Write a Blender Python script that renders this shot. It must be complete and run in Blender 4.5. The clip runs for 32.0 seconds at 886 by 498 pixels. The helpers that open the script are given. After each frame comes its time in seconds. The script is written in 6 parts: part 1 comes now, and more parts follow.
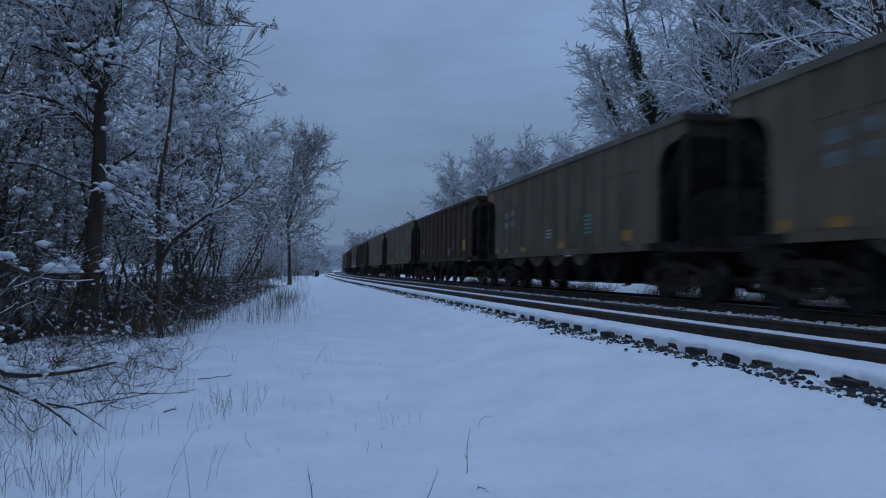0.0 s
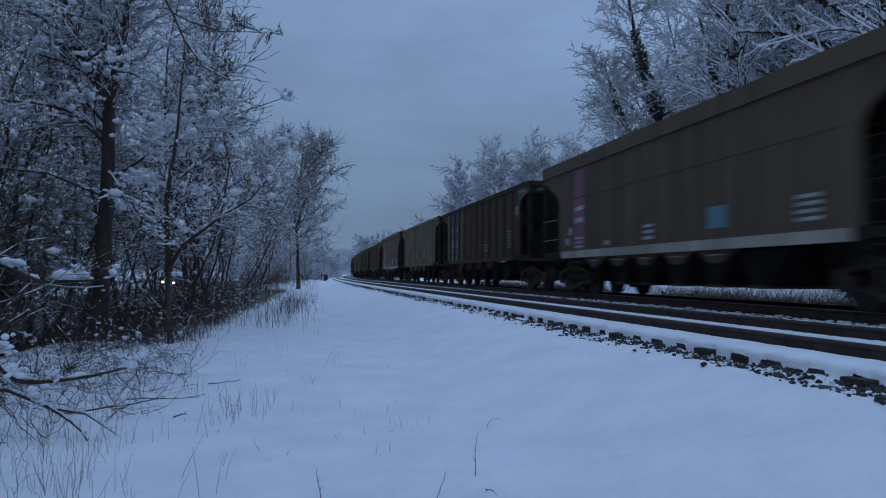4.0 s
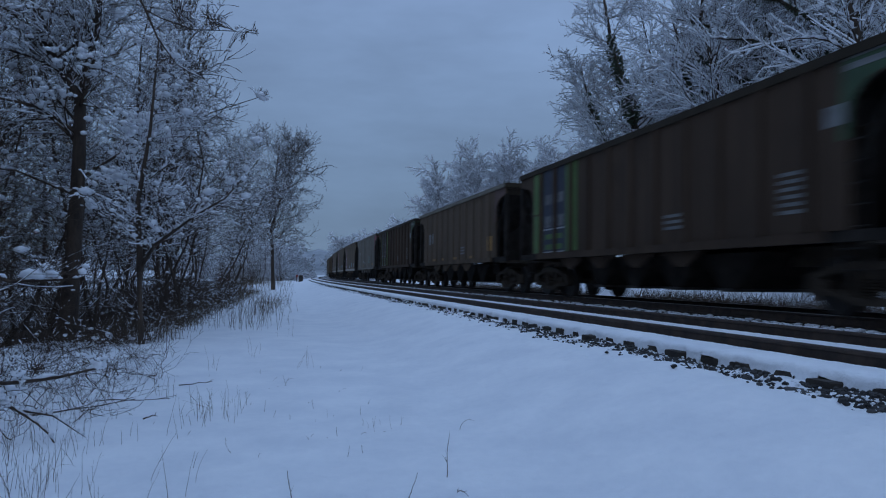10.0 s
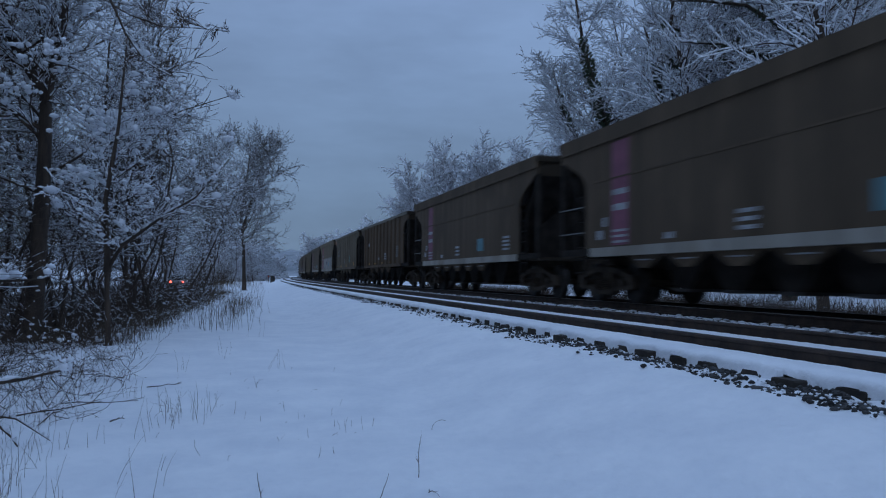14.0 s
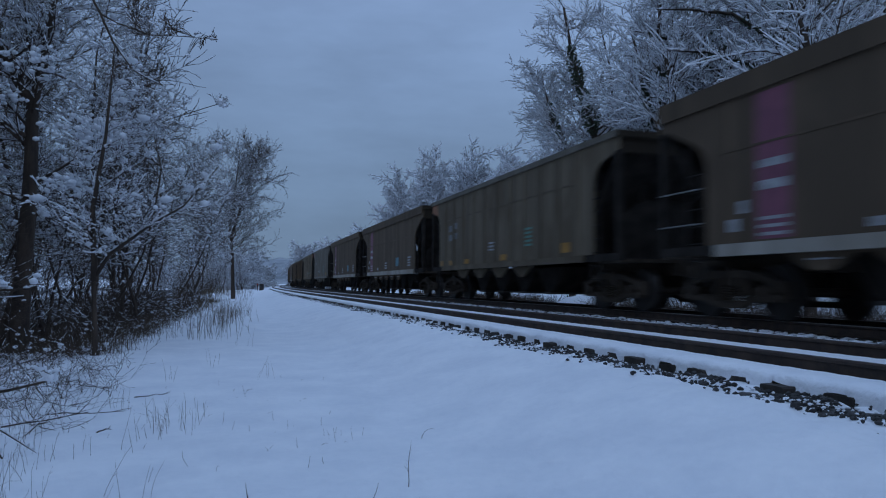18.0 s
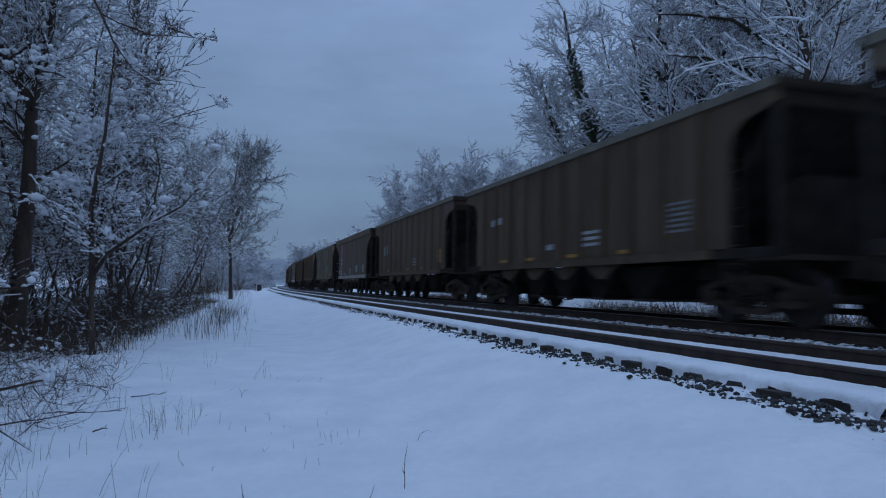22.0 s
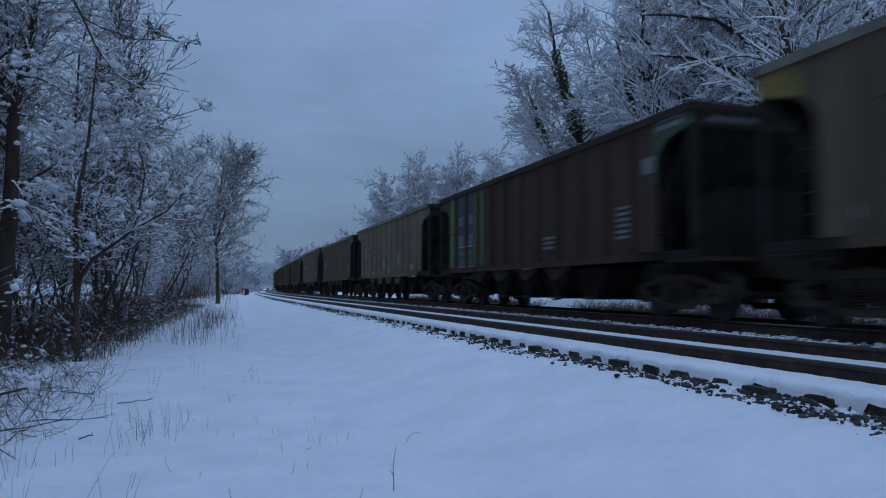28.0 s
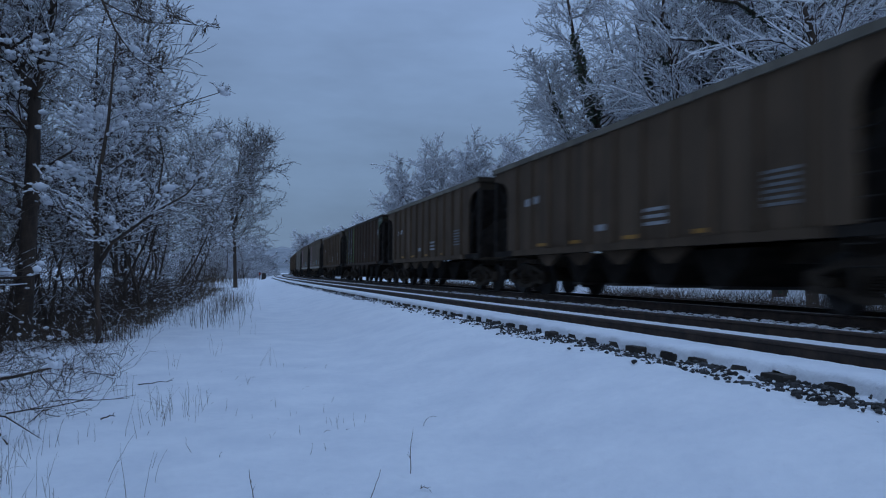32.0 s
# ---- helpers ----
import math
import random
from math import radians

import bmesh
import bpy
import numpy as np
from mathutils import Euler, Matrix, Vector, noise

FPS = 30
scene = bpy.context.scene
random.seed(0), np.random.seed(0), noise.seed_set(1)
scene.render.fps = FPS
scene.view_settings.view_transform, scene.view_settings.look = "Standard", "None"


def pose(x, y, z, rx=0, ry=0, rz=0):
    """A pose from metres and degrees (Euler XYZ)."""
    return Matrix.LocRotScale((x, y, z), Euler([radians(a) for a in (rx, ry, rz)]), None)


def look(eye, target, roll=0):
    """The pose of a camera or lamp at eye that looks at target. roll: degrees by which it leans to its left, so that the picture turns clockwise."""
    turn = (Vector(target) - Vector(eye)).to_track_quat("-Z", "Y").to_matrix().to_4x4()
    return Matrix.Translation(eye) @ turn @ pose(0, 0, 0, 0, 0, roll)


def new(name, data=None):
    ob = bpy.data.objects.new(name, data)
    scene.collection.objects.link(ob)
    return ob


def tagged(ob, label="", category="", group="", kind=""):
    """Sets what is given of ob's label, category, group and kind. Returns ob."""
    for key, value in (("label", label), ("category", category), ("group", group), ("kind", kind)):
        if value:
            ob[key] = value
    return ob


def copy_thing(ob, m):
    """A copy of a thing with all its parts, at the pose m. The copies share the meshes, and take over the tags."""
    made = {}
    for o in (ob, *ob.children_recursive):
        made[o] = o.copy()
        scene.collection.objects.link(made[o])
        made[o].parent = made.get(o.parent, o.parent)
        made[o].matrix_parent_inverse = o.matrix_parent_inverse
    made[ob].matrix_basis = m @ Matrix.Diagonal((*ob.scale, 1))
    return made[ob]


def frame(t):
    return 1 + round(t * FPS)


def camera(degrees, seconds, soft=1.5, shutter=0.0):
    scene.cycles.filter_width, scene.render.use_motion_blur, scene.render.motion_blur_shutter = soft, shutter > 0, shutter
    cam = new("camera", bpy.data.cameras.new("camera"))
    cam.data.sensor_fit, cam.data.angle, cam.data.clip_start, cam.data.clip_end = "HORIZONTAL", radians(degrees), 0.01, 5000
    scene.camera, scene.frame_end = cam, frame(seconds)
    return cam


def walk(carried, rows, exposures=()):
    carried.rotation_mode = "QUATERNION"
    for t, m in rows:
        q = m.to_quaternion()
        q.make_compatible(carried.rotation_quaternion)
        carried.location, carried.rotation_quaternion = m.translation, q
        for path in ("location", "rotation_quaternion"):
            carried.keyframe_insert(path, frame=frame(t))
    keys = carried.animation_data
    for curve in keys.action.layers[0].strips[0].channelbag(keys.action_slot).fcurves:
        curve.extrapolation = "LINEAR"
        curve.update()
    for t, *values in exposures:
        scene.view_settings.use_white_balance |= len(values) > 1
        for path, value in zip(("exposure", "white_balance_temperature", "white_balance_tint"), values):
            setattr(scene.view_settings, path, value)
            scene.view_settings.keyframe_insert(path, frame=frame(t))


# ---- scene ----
cam = camera(63.17, 32.0, soft=1.1, shutter=0.5)
walk(cam, [
    (0.0, look((-0.000, -0.000, 1.200), (20.85, 97.75, 4.42), 0.93)),
    (0.5, look((-0.000, -0.002, 1.201), (21.36, 97.64, 4.40), 1.00)),
    (1.0, look((0.005, -0.004, 1.197), (20.87, 97.75, 4.21), 0.92)),
    (1.5, look((0.015, -0.013, 1.199), (20.50, 97.82, 4.11), 0.65)),
    (2.0, look((0.016, -0.017, 1.201), (20.07, 97.91, 4.12), 0.69)),
    (2.5, look((0.017, -0.020, 1.199), (20.04, 97.91, 4.29), 0.68)),
    (3.0, look((0.016, -0.026, 1.204), (20.11, 97.88, 4.42), 0.59)),
    (3.5, look((0.011, -0.017, 1.202), (19.93, 97.92, 4.70), 0.46)),
    (5.5, look((0.012, -0.010, 1.197), (19.53, 98.00, 4.83), 0.07)),
    (6.0, look((0.012, -0.006, 1.200), (19.73, 97.98, 4.47), 0.17)),
    (6.5, look((0.013, -0.010, 1.199), (20.06, 97.91, 4.44), 0.44)),
    (7.0, look((0.016, -0.022, 1.200), (20.38, 97.83, 4.38), 0.43)),
    (7.5, look((0.017, -0.021, 1.202), (20.92, 97.72, 4.43), 0.27)),
    (8.0, look((0.013, -0.018, 1.200), (21.30, 97.63, 4.62), 0.45)),
    (8.5, look((0.012, -0.016, 1.201), (21.78, 97.52, 4.72), 0.65)),
    (9.0, look((0.018, -0.021, 1.201), (22.18, 97.42, 4.86), 0.69)),
    (9.5, look((0.020, -0.030, 1.199), (22.68, 97.29, 5.03), 0.91)),
    (10.0, look((0.025, -0.029, 1.201), (22.97, 97.23, 5.03), 0.66)),
    (10.5, look((0.026, -0.032, 1.199), (23.49, 97.10, 5.10), 0.27)),
    (11.0, look((0.032, -0.034, 1.199), (23.83, 97.01, 5.21), 0.23)),
    (11.5, look((0.037, -0.033, 1.199), (24.37, 96.87, 5.40), 0.32)),
    (12.0, look((0.032, -0.042, 1.201), (24.82, 96.75, 5.21), 0.20)),
    (12.5, look((0.037, -0.041, 1.202), (25.30, 96.63, 5.14), 0.26)),
    (13.0, look((0.031, -0.032, 1.201), (25.86, 96.50, 5.13), 0.50)),
    (13.5, look((0.029, -0.031, 1.201), (26.27, 96.39, 5.01), 0.47)),
    (14.0, look((0.031, -0.033, 1.200), (26.59, 96.29, 5.15), 0.69)),
    (14.5, look((0.032, -0.038, 1.203), (26.85, 96.22, 5.17), 0.82)),
    (16.5, look((0.039, -0.038, 1.204), (27.58, 96.00, 5.44), 0.04)),
    (17.0, look((0.038, -0.035, 1.201), (27.74, 95.94, 5.77), 0.05)),
    (17.5, look((0.034, -0.039, 1.203), (27.80, 95.92, 5.91), 0.10)),
    (18.0, look((0.034, -0.031, 1.205), (27.95, 95.86, 6.20), 0.45)),
    (18.5, look((0.034, -0.034, 1.202), (28.09, 95.81, 6.32), 0.64)),
    (19.0, look((0.029, -0.040, 1.201), (28.28, 95.75, 6.42), 0.58)),
    (19.5, look((0.032, -0.041, 1.198), (28.42, 95.70, 6.39), 0.66)),
    (20.0, look((0.042, -0.038, 1.203), (28.53, 95.68, 6.39), 0.77)),
    (20.5, look((0.038, -0.037, 1.199), (28.64, 95.64, 6.50), 0.63)),
    (21.0, look((0.042, -0.038, 1.201), (28.60, 95.65, 6.56), 0.52)),
    (21.5, look((0.039, -0.042, 1.205), (28.40, 95.70, 6.58), 0.79)),
    (22.0, look((0.033, -0.039, 1.205), (28.18, 95.77, 6.53), 0.98)),
    (22.5, look((0.037, -0.043, 1.202), (28.08, 95.80, 6.46), 0.87)),
    (23.0, look((0.038, -0.043, 1.205), (28.04, 95.82, 6.39), 0.93)),
    (23.5, look((0.037, -0.046, 1.204), (28.05, 95.80, 6.50), 0.90)),
    (24.0, look((0.033, -0.048, 1.207), (28.00, 95.81, 6.61), 1.04)),
    (24.5, look((0.032, -0.049, 1.207), (27.93, 95.82, 6.72), 1.27)),
    (25.0, look((0.029, -0.040, 1.207), (27.85, 95.85, 6.74), 1.19)),
    (25.5, look((0.028, -0.048, 1.204), (28.00, 95.80, 6.84), 0.98)),
    (27.5, look((0.040, -0.044, 1.203), (29.49, 95.36, 6.80), 0.51)),
    (28.0, look((0.041, -0.049, 1.205), (29.79, 95.26, 6.77), 0.23)),
    (28.5, look((0.041, -0.056, 1.202), (29.86, 95.23, 6.84), -0.06)),
    (29.0, look((0.044, -0.055, 1.201), (29.85, 95.25, 6.63), -0.03)),
    (29.5, look((0.039, -0.059, 1.194), (29.69, 95.31, 6.31), 0.09)),
    (30.0, look((0.036, -0.051, 1.198), (29.50, 95.40, 5.86), 0.35)),
    (30.5, look((0.034, -0.044, 1.201), (28.98, 95.57, 5.66), 0.55)),
    (31.0, look((0.032, -0.041, 1.198), (28.49, 95.73, 5.54), 0.58)),
    (31.5, look((0.027, -0.049, 1.198), (27.92, 95.91, 5.01), 0.44)),
    (32.0, look((0.030, -0.041, 1.198), (27.71, 95.99, 4.73), 0.59)),
], exposures=((0.0, 0.05), (16.0, 0.06), (24.0, 0.09), (32.0, 0.11)))

# ---- light: overcast dusk ----
world = bpy.data.worlds.new("overcast_dusk")
scene.world = world
world.use_nodes = True


def build_sky():
    nt = world.node_tree
    n, l = nt.nodes, nt.links
    n.clear()
    out = n.new("ShaderNodeOutputWorld")
    bg = n.new("ShaderNodeBackground")
    tc = n.new("ShaderNodeTexCoord")
    sep = n.new("ShaderNodeSeparateXYZ")
    l.new(tc.outputs["Generated"], sep.inputs[0])
    # luminance of an overcast sky: three times brighter overhead than at the horizon
    grad = n.new("ShaderNodeValToRGB")
    e = grad.color_ramp.elements
    e[0].position, e[0].color = 0.0, (*SKY_HORIZON, 1)
    e[1].position, e[1].color = 1.0, (*SKY_ZENITH, 1)
    for pos, col in ((0.10, SKY_LOW), (0.36, SKY_MID)):
        k = e.new(pos)
        k.color = (*col, 1)
    l.new(sep.outputs["Z"], grad.inputs[0])
    # soft cloud layers, stretched along the horizon
    mp = n.new("ShaderNodeMapping")
    mp.inputs["Scale"].default_value = (1.3, 1.3, 4.4)
    mp.inputs["Location"].default_value = (3.1, 0.4, 0.2)
    l.new(tc.outputs["Generated"], mp.inputs[0])
    nz = n.new("ShaderNodeTexNoise")
    nz.inputs["Scale"].default_value = 1.5
    nz.inputs["Detail"].default_value = 5
    nz.inputs["Roughness"].default_value = 0.60
    l.new(mp.outputs[0], nz.inputs["Vector"])
    rmp = n.new("ShaderNodeMapRange")
    rmp.inputs[1].default_value, rmp.inputs[2].default_value = 0.3, 0.7
    rmp.inputs[3].default_value, rmp.inputs[4].default_value = 0.78, 1.17
    l.new(nz.outputs["Fac"], rmp.inputs[0])
    mul = n.new("ShaderNodeVectorMath")
    mul.operation = "SCALE"
    l.new(grad.outputs[0], mul.inputs[0])
    l.new(rmp.outputs[0], mul.inputs["Scale"])
    # the clear sky above the cloud adds a little of its blue
    sky = n.new("ShaderNodeTexSky")
    sky.sky_type, sky.sun_disc = "NISHITA", False
    sky.sun_elevation, sky.sun_rotation = radians(6), radians(200)
    dim = n.new("ShaderNodeVectorMath")
    dim.operation = "SCALE"
    dim.inputs["Scale"].default_value = 0.004
    l.new(sky.outputs[0], dim.inputs[0])
    add = n.new("ShaderNodeVectorMath")
    l.new(mul.outputs[0], add.inputs[0])
    l.new(dim.outputs[0], add.inputs[1])
    l.new(add.outputs[0], bg.inputs["Color"])
    bg.inputs["Strength"].default_value = SKY_STRENGTH
    l.new(bg.outputs[0], out.inputs[0])


SKY_HORIZON = (0.122, 0.200, 0.324)
SKY_LOW = (0.138, 0.218, 0.356)
SKY_MID = (0.181, 0.275, 0.466)
SKY_ZENITH = (0.345, 0.530, 0.890)
SKY_STRENGTH = 1.0
build_sky()
sun = new("sun", bpy.data.lights.new("sun", "SUN"))
sun.data.energy, sun.data.angle, sun.data.color = 0.12, radians(60), (0.8, 0.88, 1.0)
sun.matrix_world = look((0, 0, 60), (20, 50, 0))
scene.view_settings.exposure = 0.0

# ---- plan ----
# x across the line (0 under the camera, tracks at positive x), y along it, away from the camera.
CURVE_START, CURVE_RADIUS = 35.0, 2000.0
NEAR_TRACK, FAR_TRACK = 5.20, 9.335       # track centres
RAIL_Z = 0.67                             # top of the rails
TIE_Z = 0.50                              # top of the sleepers
ROAD_X, ROAD_Z = -11.0, -0.80


def bend(y):
    """How far the line has swung to the right at y."""
    a = y - CURVE_START
    if a <= 0:
        return 0.0
    if a > 1300:
        return bend(CURVE_START + 1300) + (a - 1300) * 0.856
    return CURVE_RADIUS - math.sqrt(CURVE_RADIUS ** 2 - a * a)


def on_line(s, lat):
    """Place and heading at s metres along the line and lat metres right of it."""
    a = s - CURVE_START
    if a <= 0:
        return lat, s, 0.0
    h = a / CURVE_RADIUS
    return (CURVE_RADIUS * (1 - math.cos(h)) + lat * math.cos(h),
            CURVE_START + CURVE_RADIUS * math.sin(h) - lat * math.sin(h), h)


def smooth(a, b, v):
    t = min(1.0, max(0.0, (v - a) / (b - a)))
    return t * t * (3 - 2 * t)


def road_rise(y):
    return ROAD_Z + 0.35 * smooth(50, 170, y)


def ground_z(lat, y):
    """Height of the snow at lat metres right of the camera's line."""
    z = 0.0
    z += -0.10 * smooth(-1.5, -4.0, lat) if lat < -1.5 else 0.0
    if lat < -4.0:
        k = smooth(-4.0, -7.0, lat)
        z = z * (1 - k) + road_rise(y) * k
    if lat < -20.5:
        z += 0.5 * smooth(-20.5, -28, lat) + 2.5 * smooth(-30, -90, lat)
    # shoulder of the track bed
    z += 0.425 * smooth(1.5, 3.62, lat) + (0.05 * smooth(3.92, 4.05, lat) if lat < 6 else 0)
    if lat > 12.2:
        z -= 0.35 * smooth(12.2, 14.5, lat)
        z += 0.55 * smooth(16, 24, lat) + 1.5 * smooth(26, 60, lat)
        z += 0.75 * smooth(13.0, 14.6, lat) * smooth(25.4, 27.4, y) * smooth(31.0, 28.8, y)
    if abs(lat) < 40 and -10 < y < 120:
        bed = smooth(4.0, 3.4, lat) if lat < 6 else smooth(12.5, 14, lat)
        rough = 0.0 if -20.4 < lat < -6.9 else 1.0
        z += rough * bed * (0.05 * noise.noise((lat * 0.35, y * 0.30, 1.3)) + 0.020 * noise.noise((lat * 1.4, y * 1.2, 4.0)) + 0.008 * noise.noise((lat * 4, y * 4, 2.0)))
    if lat < -2 and rough_bank(lat):
        z += 0.12 * noise.noise((lat * 0.5, y * 0.5, 7.7))
    far = max(abs(lat), abs(y)) - 260
    if far > 0:
        z += 14 * smooth(0, 1500, far) * (0.6 + 0.6 * noise.noise((lat * 0.0016, y * 0.0016, 3)))
    return z


def rough_bank(lat):
    return not (-20.4 < lat < -6.9)


# ---- mesh helpers ----
class Mesh:
    """Collects corners and faces of one part."""

    def __init__(self):
        self.v, self.f = [], []

    def poly(self, pts):
        b = len(self.v)
        self.v += [tuple(p) for p in pts]
        self.f.append(tuple(range(b, b + len(pts))))

    def box(self, x0, x1, y0, y1, z0, z1):
        b = len(self.v)
        self.v += [(x, y, z) for z in (z0, z1) for y in (y0, y1) for x in (x0, x1)]
        self.f += [tuple(b + i for i in q) for q in ((0, 2, 3, 1), (4, 5, 7, 6), (0, 1, 5, 4), (2, 6, 7, 3), (0, 4, 6, 2), (1, 3, 7, 5))]
        return self

    def prism(self, pts, axis, a, b):
        """A closed outline of (u, v) pairs pushed from a to b along an axis."""
        put = {"x": lambda u, v, w: (w, u, v), "y": lambda u, v, w: (u, w, v), "z": lambda u, v, w: (u, v, w)}[axis]
        n, k = len(pts), len(self.v)
        self.v += [put(u, v, a) for u, v in pts] + [put(u, v, b) for u, v in pts]
        self.f += [tuple(range(k + n - 1, k - 1, -1)), tuple(range(k + n, k + 2 * n))]
        self.f += [(k + i, k + (i + 1) % n, k + n + (i + 1) % n, k + n + i) for i in range(n)]
        return self

    def rod(self, p, q, r, r2=None, n=8, caps=True):
        p, q = Vector(p), Vector(q)
        d = (q - p).normalized()
        u = d.cross(Vector((0.31, 0.17, 0.93)) if abs(d.z) < 0.9 else Vector((1, 0, 0))).normalized()
        w = d.cross(u)
        k = len(self.v)
        for c, rr in ((p, r), (q, r if r2 is None else r2)):
            self.v += [tuple(c + (u * math.cos(2 * math.pi * i / n) + w * math.sin(2 * math.pi * i / n)) * rr) for i in range(n)]
        self.f += [(k + i, k + (i + 1) % n, k + n + (i + 1) % n, k + n + i) for i in range(n)]
        if caps:
            self.f += [tuple(range(k + n - 1, k - 1, -1)), tuple(range(k + n, k + 2 * n))]
        return self

    def lump(self, c, sx, sy, sz, rng, n=6):
        """A small uneven lump: two rings and two poles."""
        k = len(self.v)
        x, y, z = c
        self.v.append((x, y, z - sz))
        for h, w in ((-0.45, 0.85), (0.4, 0.9)):
            for i in range(n):
                a = 2 * math.pi * (i + rng.random() * 0.6) / n
                j = rng.uniform(0.75, 1.2) * w
                self.v.append((x + sx * math.cos(a) * j, y + sy * math.sin(a) * j, z + sz * h * rng.uniform(0.8, 1.2)))
        self.v.append((x, y, z + sz))
        for i in range(n):
            j = (i + 1) % n
            self.f += [(k, k + 1 + j, k + 1 + i), (k + 1 + i, k + 1 + j, k + 1 + n + j, k + 1 + n + i), (k + 1 + n + i, k + 1 + n + j, k + 1 + 2 * n)]
        return self

    def data(self, name, material, round_off=False):
        me = bpy.data.meshes.new(name)
        me.from_pydata(self.v, [], self.f)
        me.materials.append(material)
        if round_off:
            me.shade_smooth()
        return me


def part(name, mesh, material, parent, label="", round_off=False):
    """Links a mesh as one object under a thing or under a part."""
    me = mesh if isinstance(mesh, bpy.types.Mesh) else mesh.data(name, material, round_off)
    ob = new(name, me)
    ob.parent = parent
    if label:
        tagged(ob, label)
    return ob


def pipe(m, pts, radii, sides):
    """A tapered stem through the points, its rings shared from piece to piece; gives back the first corner of each ring."""
    pts = [Vector(p) for p in pts]
    ring0, u = [], None
    for i, p in enumerate(pts):
        d = (pts[min(i + 1, len(pts) - 1)] - pts[max(i - 1, 0)]).normalized()
        if u is None:
            u = d.cross(Vector((0.0, 1.0, 0.2))).normalized()
        u = (u - d * u.dot(d)).normalized()
        w = d.cross(u)
        ring0.append(len(m.v))
        for k in range(sides):
            a = 2 * math.pi * k / sides
            m.v.append(tuple(p + (u * math.cos(a) + w * math.sin(a)) * radii[i]))
    for a, b in zip(ring0, ring0[1:]):
        m.f += [(a + k, a + (k + 1) % sides, b + (k + 1) % sides, b + k) for k in range(sides)]
    m.f.append(tuple(ring0[-1] + k for k in range(sides)))
    return ring0


def tubes(name, segs, material, sides, round_off=True):
    """One mesh of many tapered tubes; each row is two ends and two radii."""
    a = np.array(segs, dtype=np.float64).reshape(-1, 8)
    p, q, r0, r1 = a[:, :3], a[:, 3:6], a[:, 6], a[:, 7]
    d = q - p
    d /= np.maximum(np.linalg.norm(d, axis=1, keepdims=True), 1e-6)
    ref = np.where(np.abs(d[:, 2:3]) < 0.9, np.array([[0.0, 0.0, 1.0]]), np.array([[1.0, 0.0, 0.0]]))
    u = np.cross(d, ref)
    u /= np.linalg.norm(u, axis=1, keepdims=True)
    w = np.cross(d, u)
    n = len(a)
    verts = np.zeros((n, 2, sides, 3))
    for i in range(sides):
        c, s = math.cos(2 * math.pi * i / sides), math.sin(2 * math.pi * i / sides)
        o = u * c + w * s
        verts[:, 0, i] = p + o * r0[:, None]
        verts[:, 1, i] = q + o * r1[:, None]
    base = (np.arange(n) * 2 * sides)[:, None]
    i = np.arange(sides)[None, :]
    j = (i + 1) % sides
    quads = np.stack([base + i, base + j, base + sides + j, base + sides + i], axis=2).reshape(-1, 4)
    me = bpy.data.meshes.new(name)
    me.vertices.add(n * 2 * sides)
    me.vertices.foreach_set("co", verts.ravel())
    me.loops.add(quads.size)
    me.loops.foreach_set("vertex_index", quads.ravel().astype(np.int32))
    me.polygons.add(len(quads))
    me.polygons.foreach_set("loop_start", np.arange(0, quads.size, 4, dtype=np.int32))
    me.update(calc_edges=True)
    me.materials.append(material)
    if round_off:
        me.shade_smooth()
    return me


